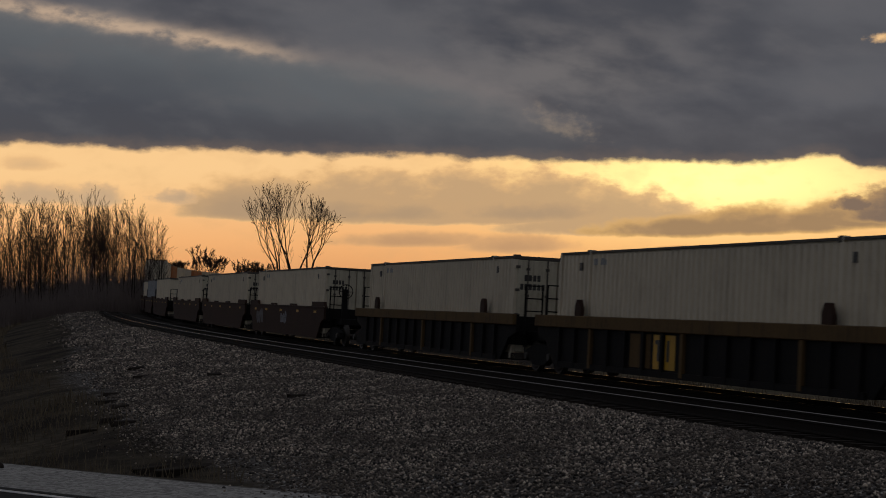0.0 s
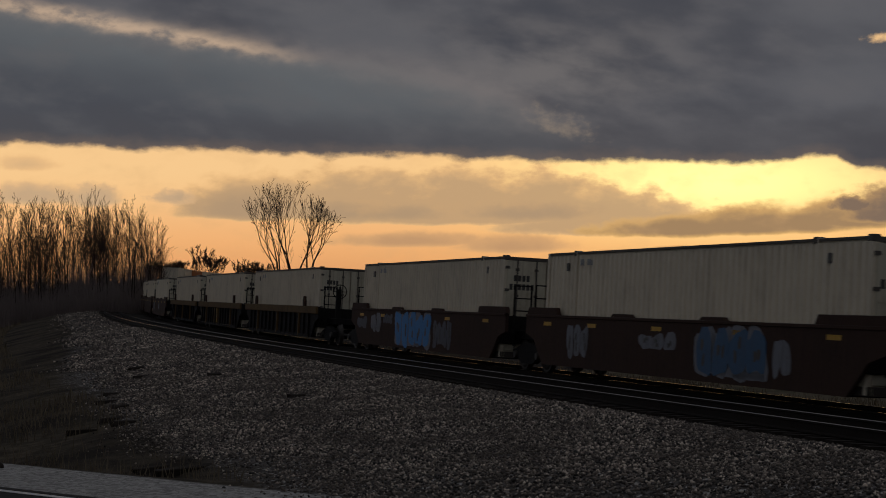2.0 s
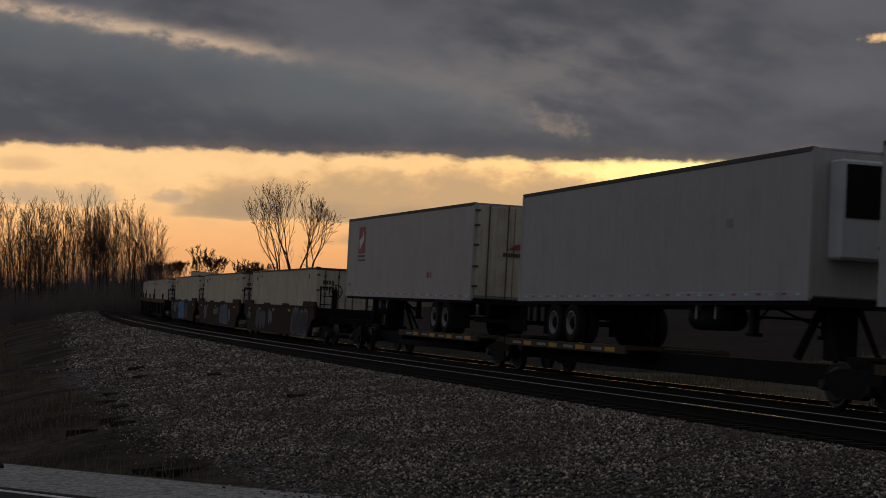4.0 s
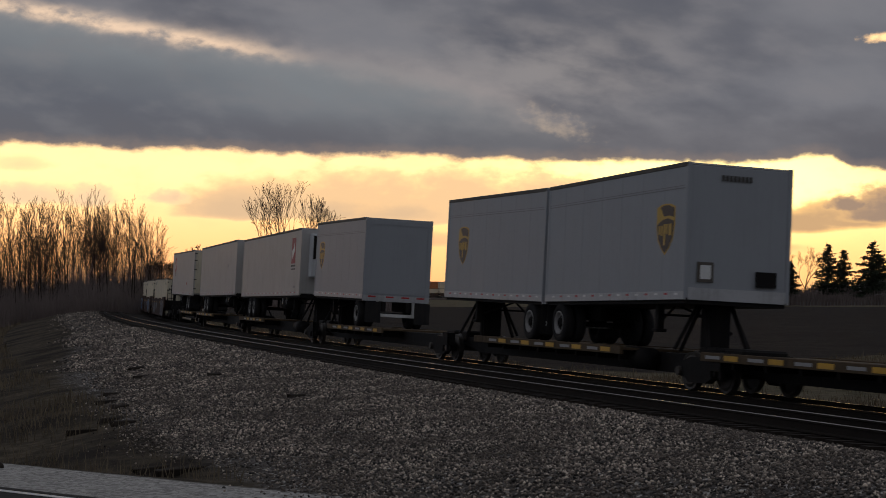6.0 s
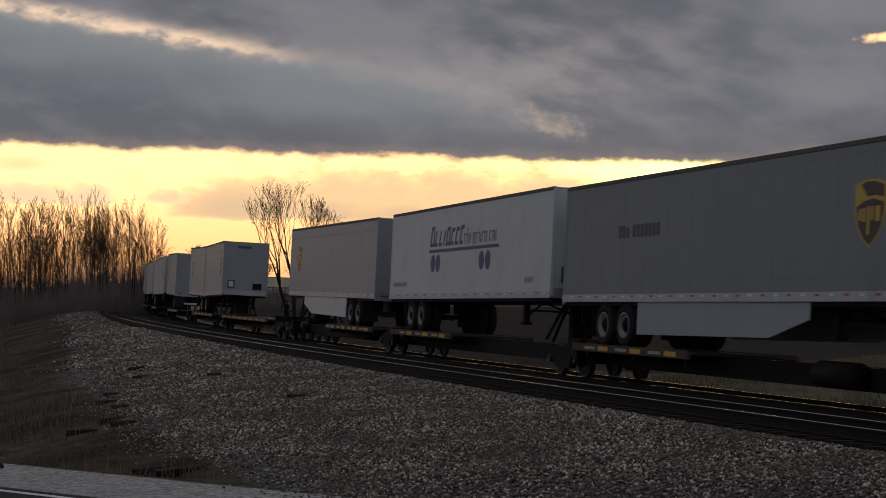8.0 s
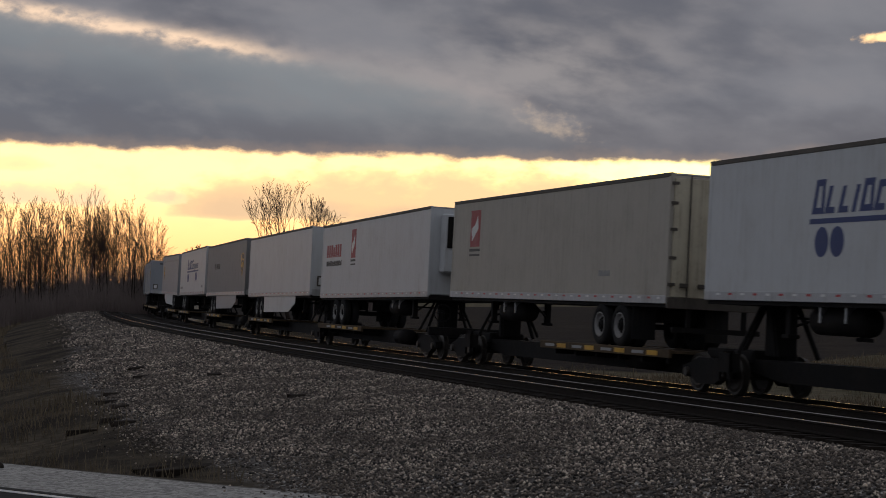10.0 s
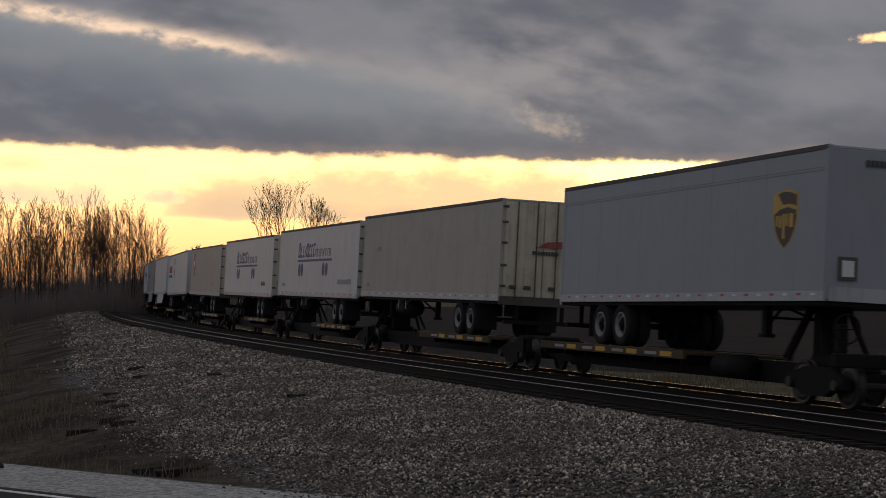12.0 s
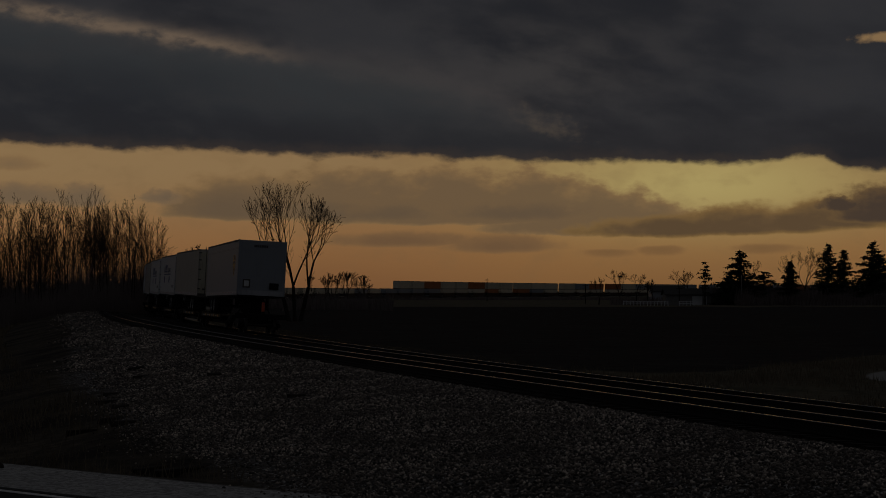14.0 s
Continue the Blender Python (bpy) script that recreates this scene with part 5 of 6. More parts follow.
def scatter_stones():
    """Ballast over the near shoulder, coarser and thinner further off."""
    rng = np.random.default_rng(4)
    n = 520000
    s = np.where(rng.uniform(0, 1, n) < 0.85, rng.uniform(-24.0, 70.0, n), rng.uniform(60.0, 190.0, n))
    out = SPACING + 0.42 + rng.power(0.95, n) * 9.0
    th = HEAD0 - s / RADIUS
    x = CENTRE.x - (RADIUS + out) * np.cos(th)
    y = CENTRE.y - (RADIUS + out) * np.sin(th)
    q = (x - ROAD_EDGE.x) * ROAD_IN.x + (y - ROAD_EDGE.y) * ROAD_IN.y
    edge = 8.3 - 3.6 * np.clip((y - 34) / 60, 0, 1) + 0.35 * np.sin(s * 0.23) + 0.3 * np.sin(s * 0.61 + 1) + rng.normal(0, 0.35, n)
    ok = (y > 12) & (np.abs(x) < 0.29 * y + 1) & ((q < -0.05) | ((q < 1.9) & (rng.uniform(0, 1, n) < 0.3))) & (rng.uniform(0, 1, n) < np.clip((34 / y) ** 1.6, 0.12, 1))
    ok &= rng.uniform(0, 1, n) < np.clip((edge + SPACING - out) / 1.3, 0, 1)
    x, y = x[ok], y[ok]
    n = len(x)
    z = height(x, y)
    size = rng.uniform(0.013, 0.034, n) * np.clip(y / 34, 1.0, 2.4)
    base = np.array([(1, 0, 0), (-1, 0, 0), (0, 1, 0), (0, -1, 0), (0, 0, 1), (0, 0, -1)], float)
    tri = np.array([(0, 2, 4), (2, 1, 4), (1, 3, 4), (3, 0, 4), (2, 0, 5), (1, 2, 5), (3, 1, 5), (0, 3, 5)])
    v = base[None] * rng.uniform(0.6, 1.25, (n, 6, 1)) + rng.uniform(-0.28, 0.28, (n, 6, 3))
    a = rng.uniform(0, 6.283, n)
    t = rng.uniform(-0.6, 0.6, n)
    c, sn = np.cos(a)[:, None], np.sin(a)[:, None]
    vy, vz = v[..., 1] * np.cos(t)[:, None] - v[..., 2] * np.sin(t)[:, None], v[..., 1] * np.sin(t)[:, None] + v[..., 2] * np.cos(t)[:, None]
    vx = v[..., 0].copy()
    v = np.stack([vx * c - vy * sn, vx * sn + vy * c, vz * 0.8], -1) * size[:, None, None]
    v += np.stack([x, y, z + size * rng.uniform(0.0, 0.7, n)], -1)[:, None]
    f = (tri[None] + (np.arange(n) * 6)[:, None, None]).reshape(-1, 3)
    me = array_mesh("ballast", v.reshape(-1, 3), f)
    me.materials.append(M["ballast_stone"])
    tagged(new("ballast_stones", me), "loose grey crushed-stone ballast", "gravel", kind="stuff")


scatter_stones()


def on_land(x, y):
    return float(height(np.array([x]), np.array([y]))[0])


def blades(name, x, y, tall, width, lean, material, label, category, seed):
    """Thin upright leaves or stalks from arrays of places, joined."""
    rng = np.random.default_rng(seed)
    n = len(x)
    z = height(x, y) - 0.02
    a = rng.uniform(0, 6.283, n)
    la = rng.uniform(0, 6.283, n)
    le = rng.uniform(0, lean, n) * tall
    dx, dy = np.cos(a) * width / 2, np.sin(a) * width / 2
    p0 = np.stack([x - dx, y - dy, z], -1)
    p1 = np.stack([x + dx, y + dy, z], -1)
    mx, my = np.cos(la) * le, np.sin(la) * le
    p2 = np.stack([x + mx * 0.35 + dx * 0.7, y + my * 0.35 + dy * 0.7, z + tall * 0.55], -1)
    p3 = np.stack([x + mx * 0.35 - dx * 0.7, y + my * 0.35 - dy * 0.7, z + tall * 0.55], -1)
    p4 = np.stack([x + mx, y + my, z + tall], -1)
    v = np.stack([p0, p1, p2, p3, p4], 1)
    k = (np.arange(n) * 5)[:, None]
    f = np.concatenate([k + np.array([0, 1, 2]), k + np.array([0, 2, 3]), k + np.array([3, 2, 4])], 0)
    me = array_mesh(name, v.reshape(-1, 3), f)
    me.materials.append(M[material])
    return tagged(new(name, me), label, category, kind="stuff")


def ditch_grass():
    rng = np.random.default_rng(8)
    n = 60000
    y = 24 + 150 * rng.power(1.2, n)
    x = -rng.uniform(0.1, 0.36, n) * y
    out = np.hypot(x - CENTRE.x, y - CENTRE.y) - RADIUS - SPACING
    q = (x - ROAD_EDGE.x) * ROAD_IN.x + (y - ROAD_EDGE.y) * ROAD_IN.y
    patch = np.sin(x * 0.55 + np.sin(y * 0.21) * 2) + np.sin(y * 0.33 + 1.0) + rng.normal(0, 0.7, n)
    ok = (out > 8.0) & (q < -0.1) & (patch > -0.2)
    x, y = x[ok], y[ok]
    n = len(x)
    blades("dry_grass", x, y, rng.uniform(0.1, 0.36, n) * (1 + 0.9 * (rng.uniform(0, 1, n) > 0.9)), np.clip(y * 0.0006, 0.012, 0.08), 0.6, "dry_grass", "dead brown grass in the ditch", "grass", 9)
    # verge on the inside of the curve
    n = 26000
    s = rng.uniform(-30, 160, n)
    o = rng.uniform(-9.5, -3.6, n)
    th = HEAD0 - s / RADIUS
    x, y = CENTRE.x - (RADIUS + o) * np.cos(th), CENTRE.y - (RADIUS + o) * np.sin(th)
    blades("verge_grass", x, y, rng.uniform(0.04, 0.11, n), np.clip(y * 0.0006, 0.012, 0.08), 0.6, "dry_grass", "pale dead grass on the railway verge", "grass", 10)
    # taller dead grass between the railway and the field
    n = 60000
    s = rng.uniform(-10, 75, n)
    o = -5.0 - 24.0 * rng.power(0.8, n)
    th = HEAD0 - s / RADIUS
    x, y = CENTRE.x - (RADIUS + o) * np.cos(th), CENTRE.y - (RADIUS + o) * np.sin(th)
    lip = y - 70.8 - np.where(x > 11.0, 1.6, -0.5) * (x - 11.0) + rng.normal(0, 0.6, n)
    gravel = ((x - 18.9) / 3.0) ** 2 + ((y - 66.0) / 4.6) ** 2
    ok = (lip < 0) & (y > 30) & (gravel > 1.0) & (np.sin(x * 0.5 + np.sin(y * 0.3)) + np.sin(y * 0.4 + 1) + rng.normal(0, 0.8, n) > -0.7)
    x, y = x[ok], y[ok]
    n = len(x)
    blades("field_edge_grass", x, y, rng.uniform(0.08, 0.32, n) * (1 + 1.0 * (rng.uniform(0, 1, n) > 0.97)), np.clip(y * 0.0005, 0.012, 0.08), 0.7, "dry_grass", "dead tawny grass along the field edge", "grass", 12)
    # tall weeds by the road edge
    n = 60
    along = rng.uniform(-4, 8, n)
    off = rng.uniform(-1.0, -0.1, n)
    x = ROAD_EDGE.x + along * 0.776 + off * ROAD_IN.x
    y = ROAD_EDGE.y - along * 0.63 + off * ROAD_IN.y
    blades("roadside_weed", x, y, rng.uniform(0.15, 0.42, n), np.full(n, 0.008), 0.5, "dry_grass", "thin dead weed stalks at the road edge", "weeds", 11)


ditch_grass()


# ---- trees ----
class Tubes:
    """Collects tapered branches and makes one mesh of them."""

    def __init__(self):
        self.v, self.f = [], []

    def add(self, a, b, r0, r1, sides):
        q = (b - a).to_track_quat("Z", "Y")
        k = len(self.v)
        for p, r in ((a, r0), (b, r1)):
            for i in range(sides):
                t = 2 * math.pi * i / sides
                self.v.append(p + q @ Vector((r * math.cos(t), r * math.sin(t), 0)))
        for i in range(sides):
            j = (i + 1) % sides
            self.f.append((k + i, k + j, k + sides + j, k + sides + i))

    def mesh(self, name, material):
        me = mesh_from(name, self.v, self.f)
        me.materials.append(M[material])
        return me


def bend(d, rnd, side, up=0.0):
    """The direction d, shaken a little and drawn upwards."""
    return (d + Vector((rnd.uniform(-side, side), rnd.uniform(-side, side), up + rnd.uniform(-side, side) * 0.5))).normalized()


def aside(d, rnd, angle):
    """A direction at an angle to d, to any side of it."""
    q = d.orthogonal().normalized()
    q.rotate(Matrix.Rotation(rnd.uniform(0, 6.283), 3, d))
    return (d * math.cos(angle) + q * math.sin(angle)).normalized()


def wood_tree(label, seed, tall, girth, group):
    """A slender forest tree: one straight leader, steep limbs that follow it up, fine upright twigs."""
    rnd = random.Random(seed)
    trunk, crown = Tubes(), Tubes()
    root = thing("bare_tree", label, "tree", group)
    low = rnd.uniform(0.2, 0.42)
    for fork in range(rnd.choice((1, 1, 1, 2))):
        p, d, r = Vector((fork * 0.25, 0, -0.3)), Vector((rnd.uniform(-0.06, 0.06) + 0.1 * fork, rnd.uniform(-0.06, 0.06), 1)).normalized(), girth * (1 - 0.2 * fork)
        n = 15
        for i in range(n):
            d = bend(d, rnd, 0.045, 0.04)
            q = p + d * tall / n * (0.97 if fork == 0 else 0.88)
            r2 = max(r * 0.86, 0.025)
            trunk.add(p, q, r, r2, 6)
            p, r = q, r2
            u = (i + 1) / n
            for _ in range(1 if u < low else 2):
                if u < low and rnd.random() < 0.5:
                    continue
                a = aside(d, rnd, rnd.uniform(0.5, 0.95) if u < 0.8 else rnd.uniform(0.3, 0.6))
                reach = tall * (0.12 if u < low else 0.4 - 0.3 * u) * rnd.uniform(0.5, 1.25)
                lp, lr = p.copy(), r * rnd.uniform(0.3, 0.5)
                for j in range(5):
                    a = bend(a, rnd, 0.1, 0.1)
                    lq = lp + a * reach / 5
                    crown.add(lp, lq, max(lr, 0.017), max(lr * 0.74, 0.013), 3)
                    lp, lr = lq, lr * 0.74
                    for _ in range(1 if j < 2 else 2):
                        b = bend(aside(a, rnd, rnd.uniform(0.35, 0.8)), rnd, 0.05, 0.15)
                        ln = reach * rnd.uniform(0.18, 0.36)
                        m = lp + b * ln * 0.5
                        b2 = bend(b, rnd, 0.1, 0.12)
                        e = m + b2 * ln * 0.5
                        crown.add(lp, m, 0.012, 0.01, 3)
                        crown.add(m, e, 0.01, 0.007, 3)
                        for _ in range(2):
                            crown.add(m, m + bend(aside(b, rnd, 0.5), rnd, 0.05, 0.15) * ln * 0.45, 0.009, 0.006, 3)
    t = new("trunk", trunk.mesh("trunk", "bark"))
    c = new("crown", crown.mesh("crown", "twig"))
    t.parent = c.parent = root
    tagged(c, "leafless upright branches and twigs")
    return root, max(v.z for v in crown.v)


def forking(trunk, crown, rnd, p, d, length, r, level, last, fine, wide):
    """A limb that bows, throws short side twigs and splits in two or three."""
    tubes = trunk if level < 2 else crown
    sides = 6 if level < 2 else 4 if level < 4 else 3
    for i in range(3):
        d = bend(d, rnd, 0.09, 0.07)
        q = p + d * length / 3
        r2 = max(r * 0.9, fine)
        tubes.add(p, q, r, r2, sides)
        p, r = q, r2
        if level and rnd.random() < 0.75:
            e = bend(aside(d, rnd, rnd.uniform(0.5, 0.9)), rnd, 0.08, 0.1)
            ln = length * rnd.uniform(0.3, 0.6)
            crown.add(p, p + e * ln * 0.5, fine * 1.2, fine, 3)
            crown.add(p + e * ln * 0.5, p + e * ln * 0.5 + bend(e, rnd, 0.15, 0.1) * ln * 0.5, fine, fine * 0.7, 3)
            crown.add(p + e * ln * 0.5, p + e * ln * 0.5 + aside(e, rnd, 0.6) * ln * 0.4, fine, fine * 0.7, 3)
    if level == last:
        return
    for k in range(3 if rnd.random() < 0.3 else 2):
        a = aside(d, rnd, rnd.uniform(0.25, 0.55) * wide * (0.6 if k == 0 else 1.0))
        forking(trunk, crown, rnd, p, a, length * rnd.uniform(0.68, 0.86), max(r * (0.78 if k == 0 else 0.62), fine), level + 1, last, fine, wide)


def bare_tree(label, seed, tall, girth, spread=1.0, stems=1, group="", fine=0.011, last=5):
    """A free-standing tree: a bole or several that fork again and again into a fan of twigs."""
    rnd = random.Random(seed)
    trunk, crown = Tubes(), Tubes()
    root = thing("bare_tree", label, "tree", group)
    for k in range(stems):
        c = k - (stems - 1) / 2
        d = Vector((c * 0.3 + rnd.uniform(-0.04, 0.04), rnd.uniform(-0.1, 0.1), 1)).normalized()
        forking(trunk, crown, rnd, Vector((c * girth * 2.2, 0, -0.3)), d, tall * (0.27 if stems == 1 else 0.25), girth, 0, last, fine, spread)
    t = new("trunk", trunk.mesh("trunk", "bark"))
    c = new("crown", crown.mesh("crown", "twig"))
    t.parent = c.parent = root
    tagged(c, "leafless branches and twigs")
    return root, max(v.z for v in crown.v)


def conifer(label, seed, height_m, wide, flat=False, group=""):
    rnd = random.Random(seed)
    trunk = Tubes()
    trunk.add(Vector((0, 0, -0.3)), Vector((0, 0, height_m * 0.97)), 0.22, 0.03, 7)
    limbs, v, f = Tubes(), [], []
    z = height_m * (0.3 if flat else 0.06)
    while z < height_m * 0.98:
        u = z / height_m
        reach = wide / 2 * ((1 - u) ** 0.75 + 0.03) * (1 if not flat else 0.6 + 0.8 * (u > 0.55))
        for _ in range(rnd.choice((5, 6, 7)) if not flat else 4):
            a = rnd.uniform(0, 6.283)
            ln = reach * rnd.uniform(0.55, 1.15)
            d = Vector((math.cos(a), math.sin(a), rnd.uniform(-0.3, 0.12)))
            p0 = Vector((0, 0, z))
            p1 = p0 + d * ln + Vector((0, 0, ln * 0.12))
            limbs.add(p0, p1, 0.045, 0.012, 3)
            k = max(3, int(ln / 0.22))
            for i in range(k):
                w = (i + 0.6) / k
                c = p0.lerp(p1, w) + Vector((rnd.uniform(-0.1, 0.1), rnd.uniform(-0.1, 0.1), rnd.uniform(-0.1, 0.05)))
                for _ in range(3):
                    e = Vector((rnd.uniform(-1, 1), rnd.uniform(-1, 1), rnd.uniform(-0.9, 0.25))).normalized() * rnd.uniform(0.4, 0.95)
                    g = Vector((rnd.uniform(-1, 1), rnd.uniform(-1, 1), rnd.uniform(-0.6, 0.6))).normalized() * rnd.uniform(0.1, 0.24)
                    n = len(v)
                    v += [c - g, c + g, c + e]
                    f.append((n, n + 1, n + 2))
        z += height_m * rnd.uniform(0.022, 0.04) * (1 if not flat else 2.2)
    root = thing("conifer", label, "tree", group)
    t = new("trunk", trunk.mesh("trunk", "bark"))
    b = new("branch", limbs.mesh("branch", "bark"))
    me = mesh_from("needles", v, f)
    me.materials.append(M["needle"])
    c = new("crown", me)
    for o in (t, b, c):
        o.parent = root
    tagged(c, "dark evergreen needles")
    return root


def view_x(px, depth):
    """Sideways place of a ray, px hundredths of the view's focal length from its left edge."""
    return (px - 7.84) / 31.3 * depth


def woods():
    rnd = random.Random(21)
    kinds = []
    for k in range(7):
        tree, top = wood_tree("tall bare tree at the edge of the wood", 40 + k, 15.0, 0.2, "bare trees of the wood")
        kinds.append((tree, top))
    used = set()
    spots = []
    for k in range(118):
        px = -0.4 + 3.25 * ((k * 0.618034) % 1.0) + rnd.uniform(-0.04, 0.04)
        d = rnd.uniform(196, 300)
        tall = (15.7 if px < 1.9 else 15.7 - (px - 1.9) * 4.3) * rnd.uniform(0.88, 1.04) * d / 225 * (1.0 if k % 3 else 0.8)
        spots.append((px, d, tall))
    for k in range(26):
        px = rnd.uniform(2.6, 4.75)
        d = rnd.uniform(400, 480)
        tall = (12.5 - abs(px - 3.4) * 2.0) * rnd.uniform(0.75, 1.0)
        spots.append((px, d, tall))
    for k in range(9):
        spots.append((rnd.uniform(5.2, 6.8), rnd.uniform(330, 400), rnd.uniform(4.5, 7.0)))
    low = [bare_tree("bare round-crowned tree far behind the railway", 140 + k, 11.0, 0.22, 1.2, group="bare trees behind the railway", fine=0.03) for k in range(3)]
    for k, (px, d, tall) in enumerate(spots):
        far = d > 320
        pool, i = (low, k % 3) if far else (kinds, k % 7)
        tree, top = pool[i]
        x = view_x(px, d)
        f = tall / top
        m = Matrix.Translation((x, d, on_land(x, d))) @ Matrix.Rotation(rnd.uniform(0, 6.283), 4, "Z") @ Matrix.Diagonal((f, f, f, 1))
        if (far, i) not in used:
            used.add((far, i))
            tree.matrix_basis = m
        else:
            copy_thing(tree, m)


woods()


def lone_tree():
    tree, top = bare_tree("large bare forked tree beside the railway", 7, 15.5, 0.24, 0.85, stems=3, fine=0.014, last=5)
    d = 190.0
    x = view_x(5.22, d)
    f = 15.2 / top
    tree.matrix_basis = Matrix.Translation((x, d, on_land(x, d))) @ Matrix.Rotation(0.2, 4, "Z") @ Matrix.Diagonal((f, f, f, 1))


lone_tree()


def brushwood():
    rng = np.random.default_rng(31)

    def belt(n, p0, p1, d0, d1, low, tall, width):
        px = rng.uniform(p0, p1, n)
        d = rng.uniform(d0, d1, n)
        x = (px - 7.84) / 31.3 * d
        lump = 0.74 + 0.26 * np.sin(px * 7.3 + np.sin(d * 0.1) * 2) * np.sin(px * 2.9 + 1)
        return x, d, rng.uniform(low, tall, n) * lump, np.full(n, width)

    rows = [belt(20000, -0.8, 2.95, 182, 240, 1.0, 4.4, 0.06), belt(6000, -0.8, 2.9, 200, 300, 4.5, 9.0, 0.05), belt(3500, -0.8, 3.0, 300, 350, 5.0, 10.0, 0.06), belt(9000, -0.8, 3.2, 260, 330, 2.5, 4.8, 0.14), belt(5500, 2.4, 5.0, 330, 420, 1.8, 5.6, 0.13), belt(3200, 5.0, 6.95, 300, 360, 1.0, 3.6, 0.14),
            belt(2600, 6.8, 10.9, 640, 660, 0.6, 2.2, 0.25), belt(12000, 12.35, 16.5, 414, 440, 3.0, 6.6, 0.32), belt(4500, 13.0, 16.5, 403, 411, 1.2, 4.6, 0.2), belt(2200, 10.8, 12.6, 415, 460, 0.8, 3.0, 0.2)]
    x, y, t, w = (np.concatenate(k) for k in zip(*rows))
    blades("brushwood", x, y, t, w, 0.45, "brush", "dense dark leafless scrub along the fields", "scrub", 32)


brushwood()


def farmstead():
    """Far side of the field: evergreens, bare trees, house, shed, fences and poles."""
    D = 412.0
    rnd = random.Random(51)
    for px, top, wide, flat in ((12.45, 4.66, 22, True), (13.12, 4.45, 62, False), (12.85, 4.9, 40, False), (13.62, 4.79, 46, True), (13.95, 4.66, 32, False), (14.7, 4.33, 44, False), (15.08, 4.4, 36, False), (15.45, 4.28, 58, False), (15.72, 4.5, 50, False)):
        x = view_x(px, D)
        h = (5.44 - top) * 100 * D / 3130
        c = conifer("dark evergreen tree beside the farmhouse", int(px * 10), h, 1.9 * wide * D / 3130, flat, "evergreens by the farmhouse")
        c.matrix_basis = Matrix.Translation((x, D + rnd.uniform(-6, 10), on_land(x, D) - 0.1))
    for px, top, seed in ((10.96, 4.8, 3), (11.25, 4.88, 4), (12.0, 4.78, 5), (12.2, 4.84, 6), (13.35, 4.62, 7), (14.25, 4.38, 8), (10.6, 4.93, 9), (11.55, 4.95, 12)):
        x = view_x(px, D + 12)
        h = (5.44 - top) * 100 * D / 3130
        tree, z = bare_tree("bare round-crowned tree beyond the field", 100 + seed, h, 0.17 if seed != 8 else 0.22, 1.3, group="bare trees beyond the field", fine=0.02)
        f = h / z
        tree.matrix_basis = Matrix.Translation((x, D + 12, on_land(x, D))) @ Matrix.Diagonal((f, f, f, 1))
    house("farmhouse", "small white farmhouse with a dark roof", view_x(15.55, D + 6), D + 6, 9.0, 7.0, 3.0, 2.6, "house_white", True)
    house("shed", "low grey shed with a pale door", view_x(12.15, D + 4), D + 4, 10.5, 7.0, 2.4, 1.3, "shed_grey", False)
    house("barn", "grey-blue barn behind bare trees", view_x(11.78, D + 45), D + 45, 8.0, 8.0, 3.2, 1.3, "grey_paint", False)
    house("outbuilding", "white outbuilding among evergreens", view_x(13.55, D + 14), D + 14, 9.0, 6.0, 2.4, 1.6, "house_white", True)
    for px, d, h in ((13.12, 405, 7.0), (11.46, 430, 5.4), (12.02, 408, 4.4), (10.36, 470, 5.2), (8.62, 560, 7.2), (12.44, 407, 4.6)):
        x = view_x(px, d)
        z = on_land(x, d)
        root = thing("utility_pole", "weathered wooden utility pole", "pole", "poles beyond the field")
        part("pole", rod(bmesh.new(), (0, 0, -0.3), (0, 0, h), 0.14, 0.1, 8), "old_wood" if px < 13 else "shed_grey", root)
        part("cross_arm", boxes((-0.7, 0.7, -0.06, 0.06, h - 0.5, h - 0.36)), "old_wood", root)
        root.matrix_basis = Matrix.Translation((x, d, z))
    for p0, p1, d, n, rails in ((11.03, 11.82, 402, 14, True), (12.02, 12.35, 400, 6, True), (14.1, 15.6, 398, 26, False)):
        root = thing("fence", "low white rail fence" if rails else "row of pale fence posts", "fence", "fences beyond the field")
        xs = [view_x(p0 + (p1 - p0) * i / (n - 1), d) for i in range(n)]
        for x in xs:
            z = on_land(x, d)
            part("post", boxes((x - 0.07, x + 0.07, d - 0.07, d + 0.07, z - 0.2, z + (1.05 if rails else 0.8))), "house_white" if rails else "shed_grey", root)
        if rails:
            z = on_land(xs[0], d)
            for zz in (0.45, 0.85):
                part("rail", boxes((xs[0], xs[-1], d - 0.13, d - 0.085, z + zz, z + zz + 0.14)), "house_white", root)


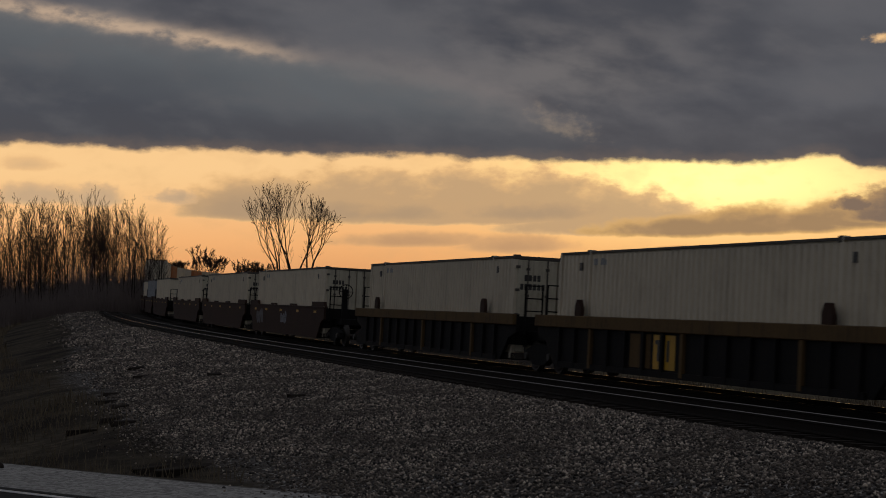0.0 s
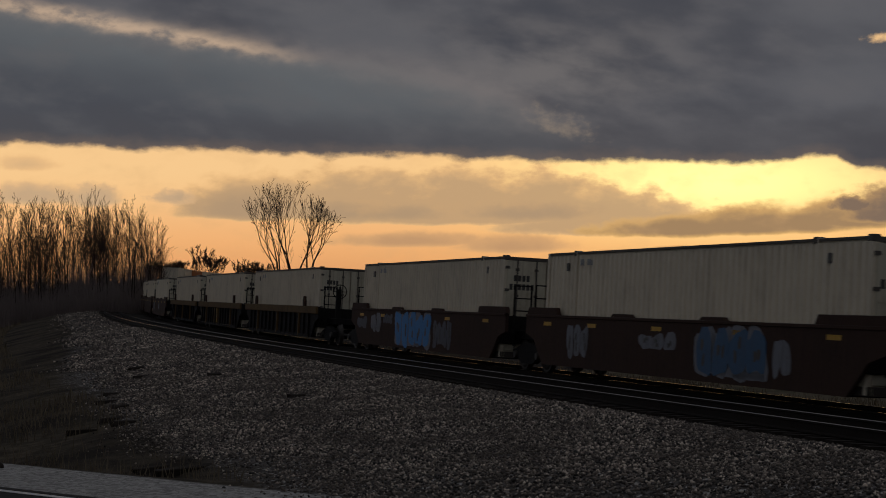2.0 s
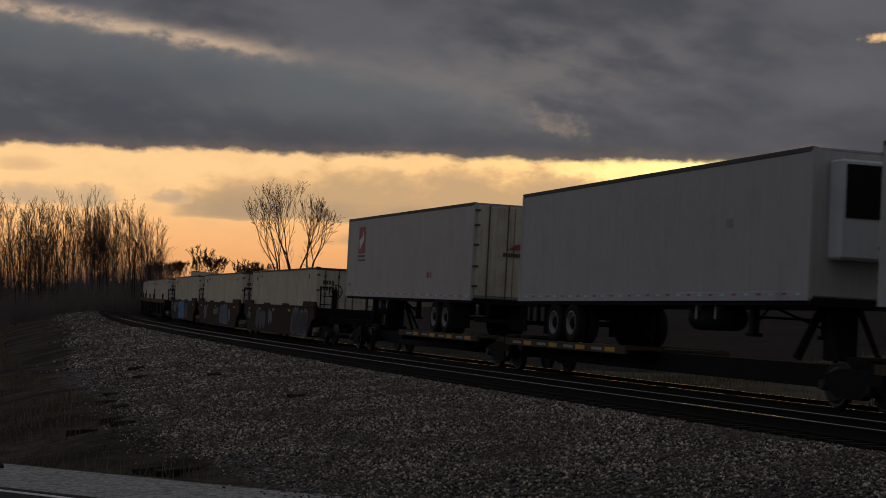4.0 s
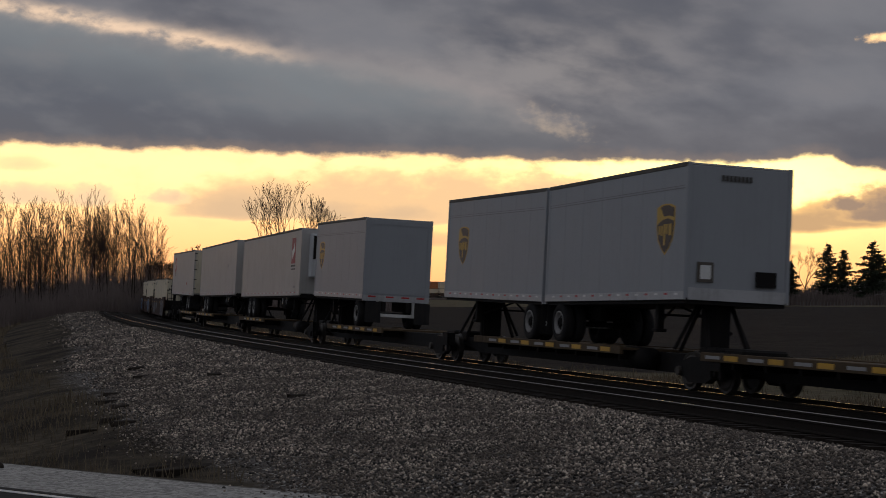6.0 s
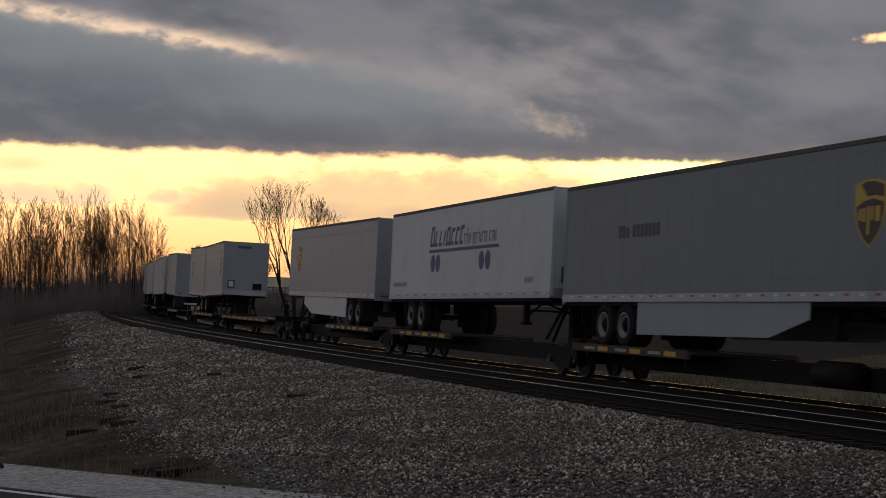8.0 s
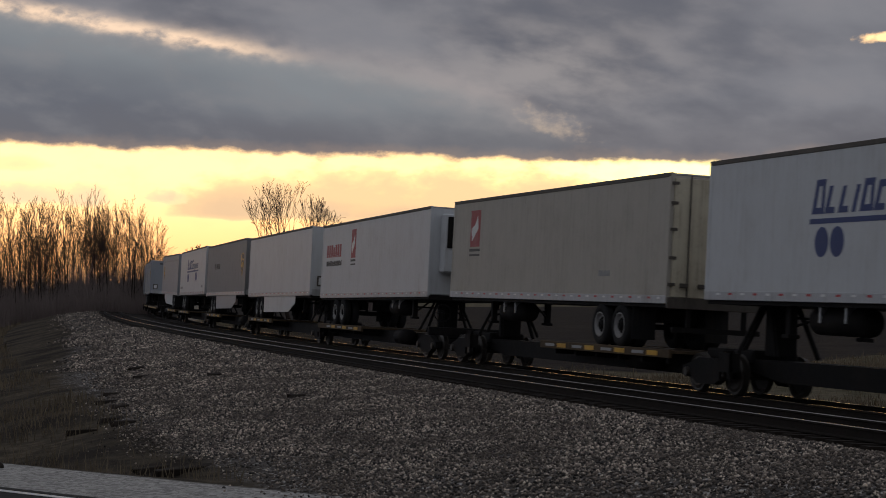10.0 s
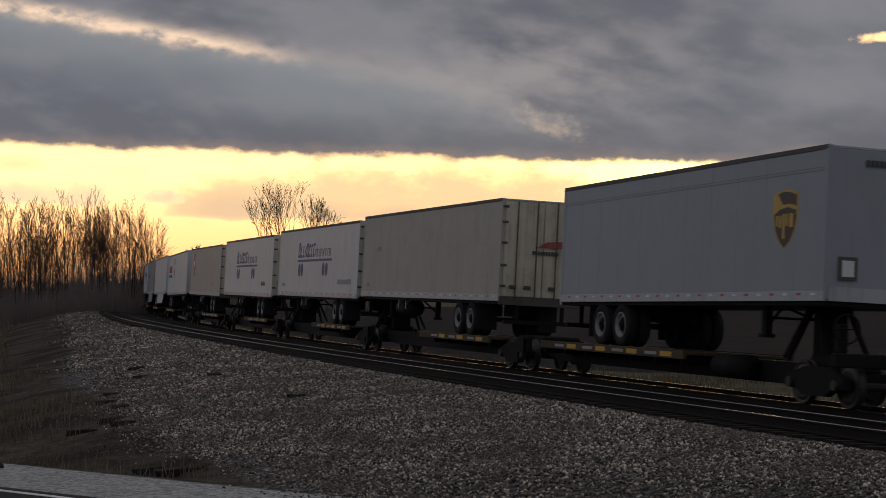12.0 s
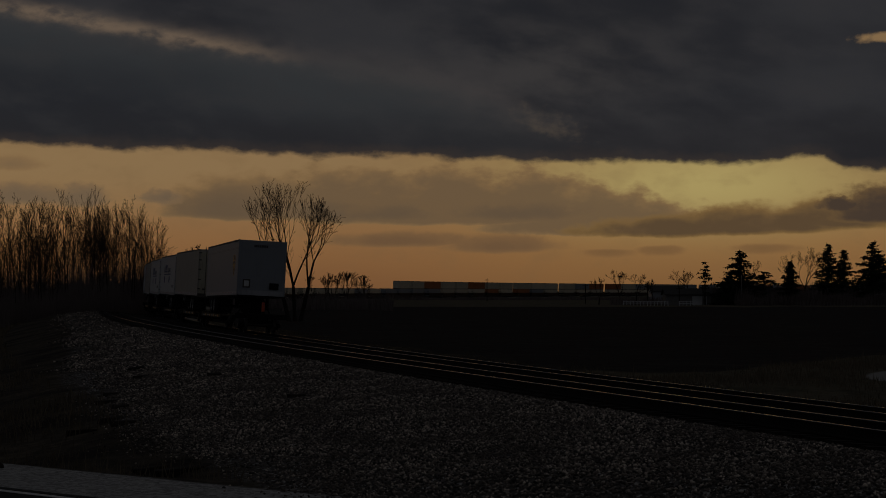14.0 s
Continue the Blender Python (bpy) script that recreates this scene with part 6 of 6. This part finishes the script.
def house(name, label, x, y, w, deep, wall, roof, material, windows):
    z = on_land(x, y)
    root = thing(name, label, "building")
    part("wall", boxes((-w / 2, w / 2, -deep / 2, deep / 2, -0.3, wall)), material, root)
    bm = bmesh.new()
    prism_x(bm, [(-deep / 2 - 0.4, wall - 0.1), (0, wall + roof), (deep / 2 + 0.4, wall - 0.1), (deep / 2 + 0.4, wall + 0.08), (0, wall + roof + 0.2), (-deep / 2 - 0.4, wall + 0.08)], -w / 2 - 0.4, w / 2 + 0.4)
    part("roof", bm, "roof_dark", root, "dark shingle roof")
    bm = bmesh.new()
    for sx in (-1, 1):
        prism_x(bm, [(-deep / 2, wall), (deep / 2, wall), (0, wall + roof - 0.1)], *sorted((sx * (w / 2), sx * (w / 2 - 0.15))))
    part("gable", bm, material, root)
    if windows:
        for xx in (-w * 0.3, 0.0, w * 0.3):
            win = part("window", boxes((xx - 0.55, xx + 0.55, -deep / 2 - 0.05, -deep / 2 + 0.02, 0.9, 2.1)), "house_white", root)
            part("pane", boxes((xx - 0.45, xx + 0.45, -deep / 2 - 0.06, -deep / 2 - 0.05, 1.0, 2.0)), "glass", win)
        part("chimney", boxes((w * 0.2, w * 0.2 + 0.7, -0.35, 0.35, wall + roof * 0.5, wall + roof + 1.0)), "house_white", root)
    else:
        part("door", boxes((w * 0.08, w * 0.4, -deep / 2 - 0.04, -deep / 2 + 0.02, 0.0, 2.1)), "house_white", root, "pale wide door")
    root.matrix_basis = Matrix.Translation((x, y, z))


farmstead()


def road_marking():
    """White edge line on the road."""
    bm = bmesh.new()
    d = Vector((0.776, -0.63))
    a = ROAD_EDGE + ROAD_IN * 2.38
    box(bm, -30, 30, -0.06, 0.06, 0, 0.006)
    me = bpy.data.meshes.new("edge_line")
    bm.to_mesh(me)
    bm.free()
    me.materials.append(M["white_tape"])
    ob = tagged(new("road_edge_line", me), "worn white painted road edge line", "road marking", kind="structure")
    ob.matrix_basis = Matrix.Translation((a.x, a.y, ROAD_Z + 0.004)) @ Matrix.Rotation(math.atan2(d.y, d.x), 4, "Z")


road_marking()


def scraps():
    """Broken timbers and a rock on the bank."""
    rnd = random.Random(61)
    for x, y, ln, a in ((-7.1, 37.8, 0.8, 62), (-6.6, 36.9, 0.7, 50), (-8.0, 42.0, 0.7, 66), (-8.3, 44.5, 0.6, 58), (-4.05, 27.7, 1.2, 56), (-4.7, 28.5, 0.7, 48), (-8.8, 52, 0.9, 64), (-6.2, 48, 0.5, 40), (-7.5, 36.4, 0.6, 30), (-9.6, 56.0, 1.0, 60), (-3.2, 38.5, 0.4, 50), (-7.4, 40.6, 0.5, 58)):
        bm = boxes((-ln / 2, ln / 2, -0.06, 0.06, -0.05, 0.06))
        for v in bm.verts:
            v.co += Vector((rnd.uniform(-0.12, 0.12), rnd.uniform(-0.03, 0.03), rnd.uniform(-0.02, 0.03)))
        bevelled(bm, 0.012)
        me = bpy.data.meshes.new("timber")
        bm.to_mesh(me)
        bm.free()
        me.materials.append(M["old_wood"])
        ob = tagged(new("timber_scrap", me), "dark broken timber lying on the ballast bank", "timber", "broken timbers on the bank")
        ob.matrix_basis = Matrix.Translation((x, y, on_land(x, y) + 0.02)) @ Matrix.Rotation(radians(a), 4, "Z")
    bm = bmesh.new()
    bmesh.ops.create_icosphere(bm, subdivisions=2, radius=0.11)
    for v in bm.verts:
        v.co *= 1 + 0.25 * noise.noise(v.co * 9)
        v.co.z *= 0.6
    me = bpy.data.meshes.new("rock")
    bm.to_mesh(me)
    bm.free()
    me.materials.append(M["old_wood"])
    q = ROAD_EDGE + ROAD_IN * 0.5 + Vector((0.776, -0.63)) * 0.6
    tagged(new("rock", me), "small dark rock on the road shoulder", "rock").matrix_basis = Matrix.Translation((q.x, q.y, ROAD_Z + 0.03))


scraps()


def motions():
    """The train rolls away round the curve; the clouds drift."""
    times = [0.0, 2.0, 4.0, 6.0, 8.0, 10.0, 12.0, 14.0]
    for ob, sigma, z, pitch in MOVERS:
        walk(ob, [(t, track_pose(sigma + SPEED * t, z) @ Matrix.Rotation(pitch, 4, "X")) for t in times])
    walk(sky_dome, [(0.0, pose(0, 0, 0)), (7.0, pose(0, 0, 0, 0, 0, 0.23)), (14.0, pose(0, 0, 0, 0, 0, 0.46))])


motions()
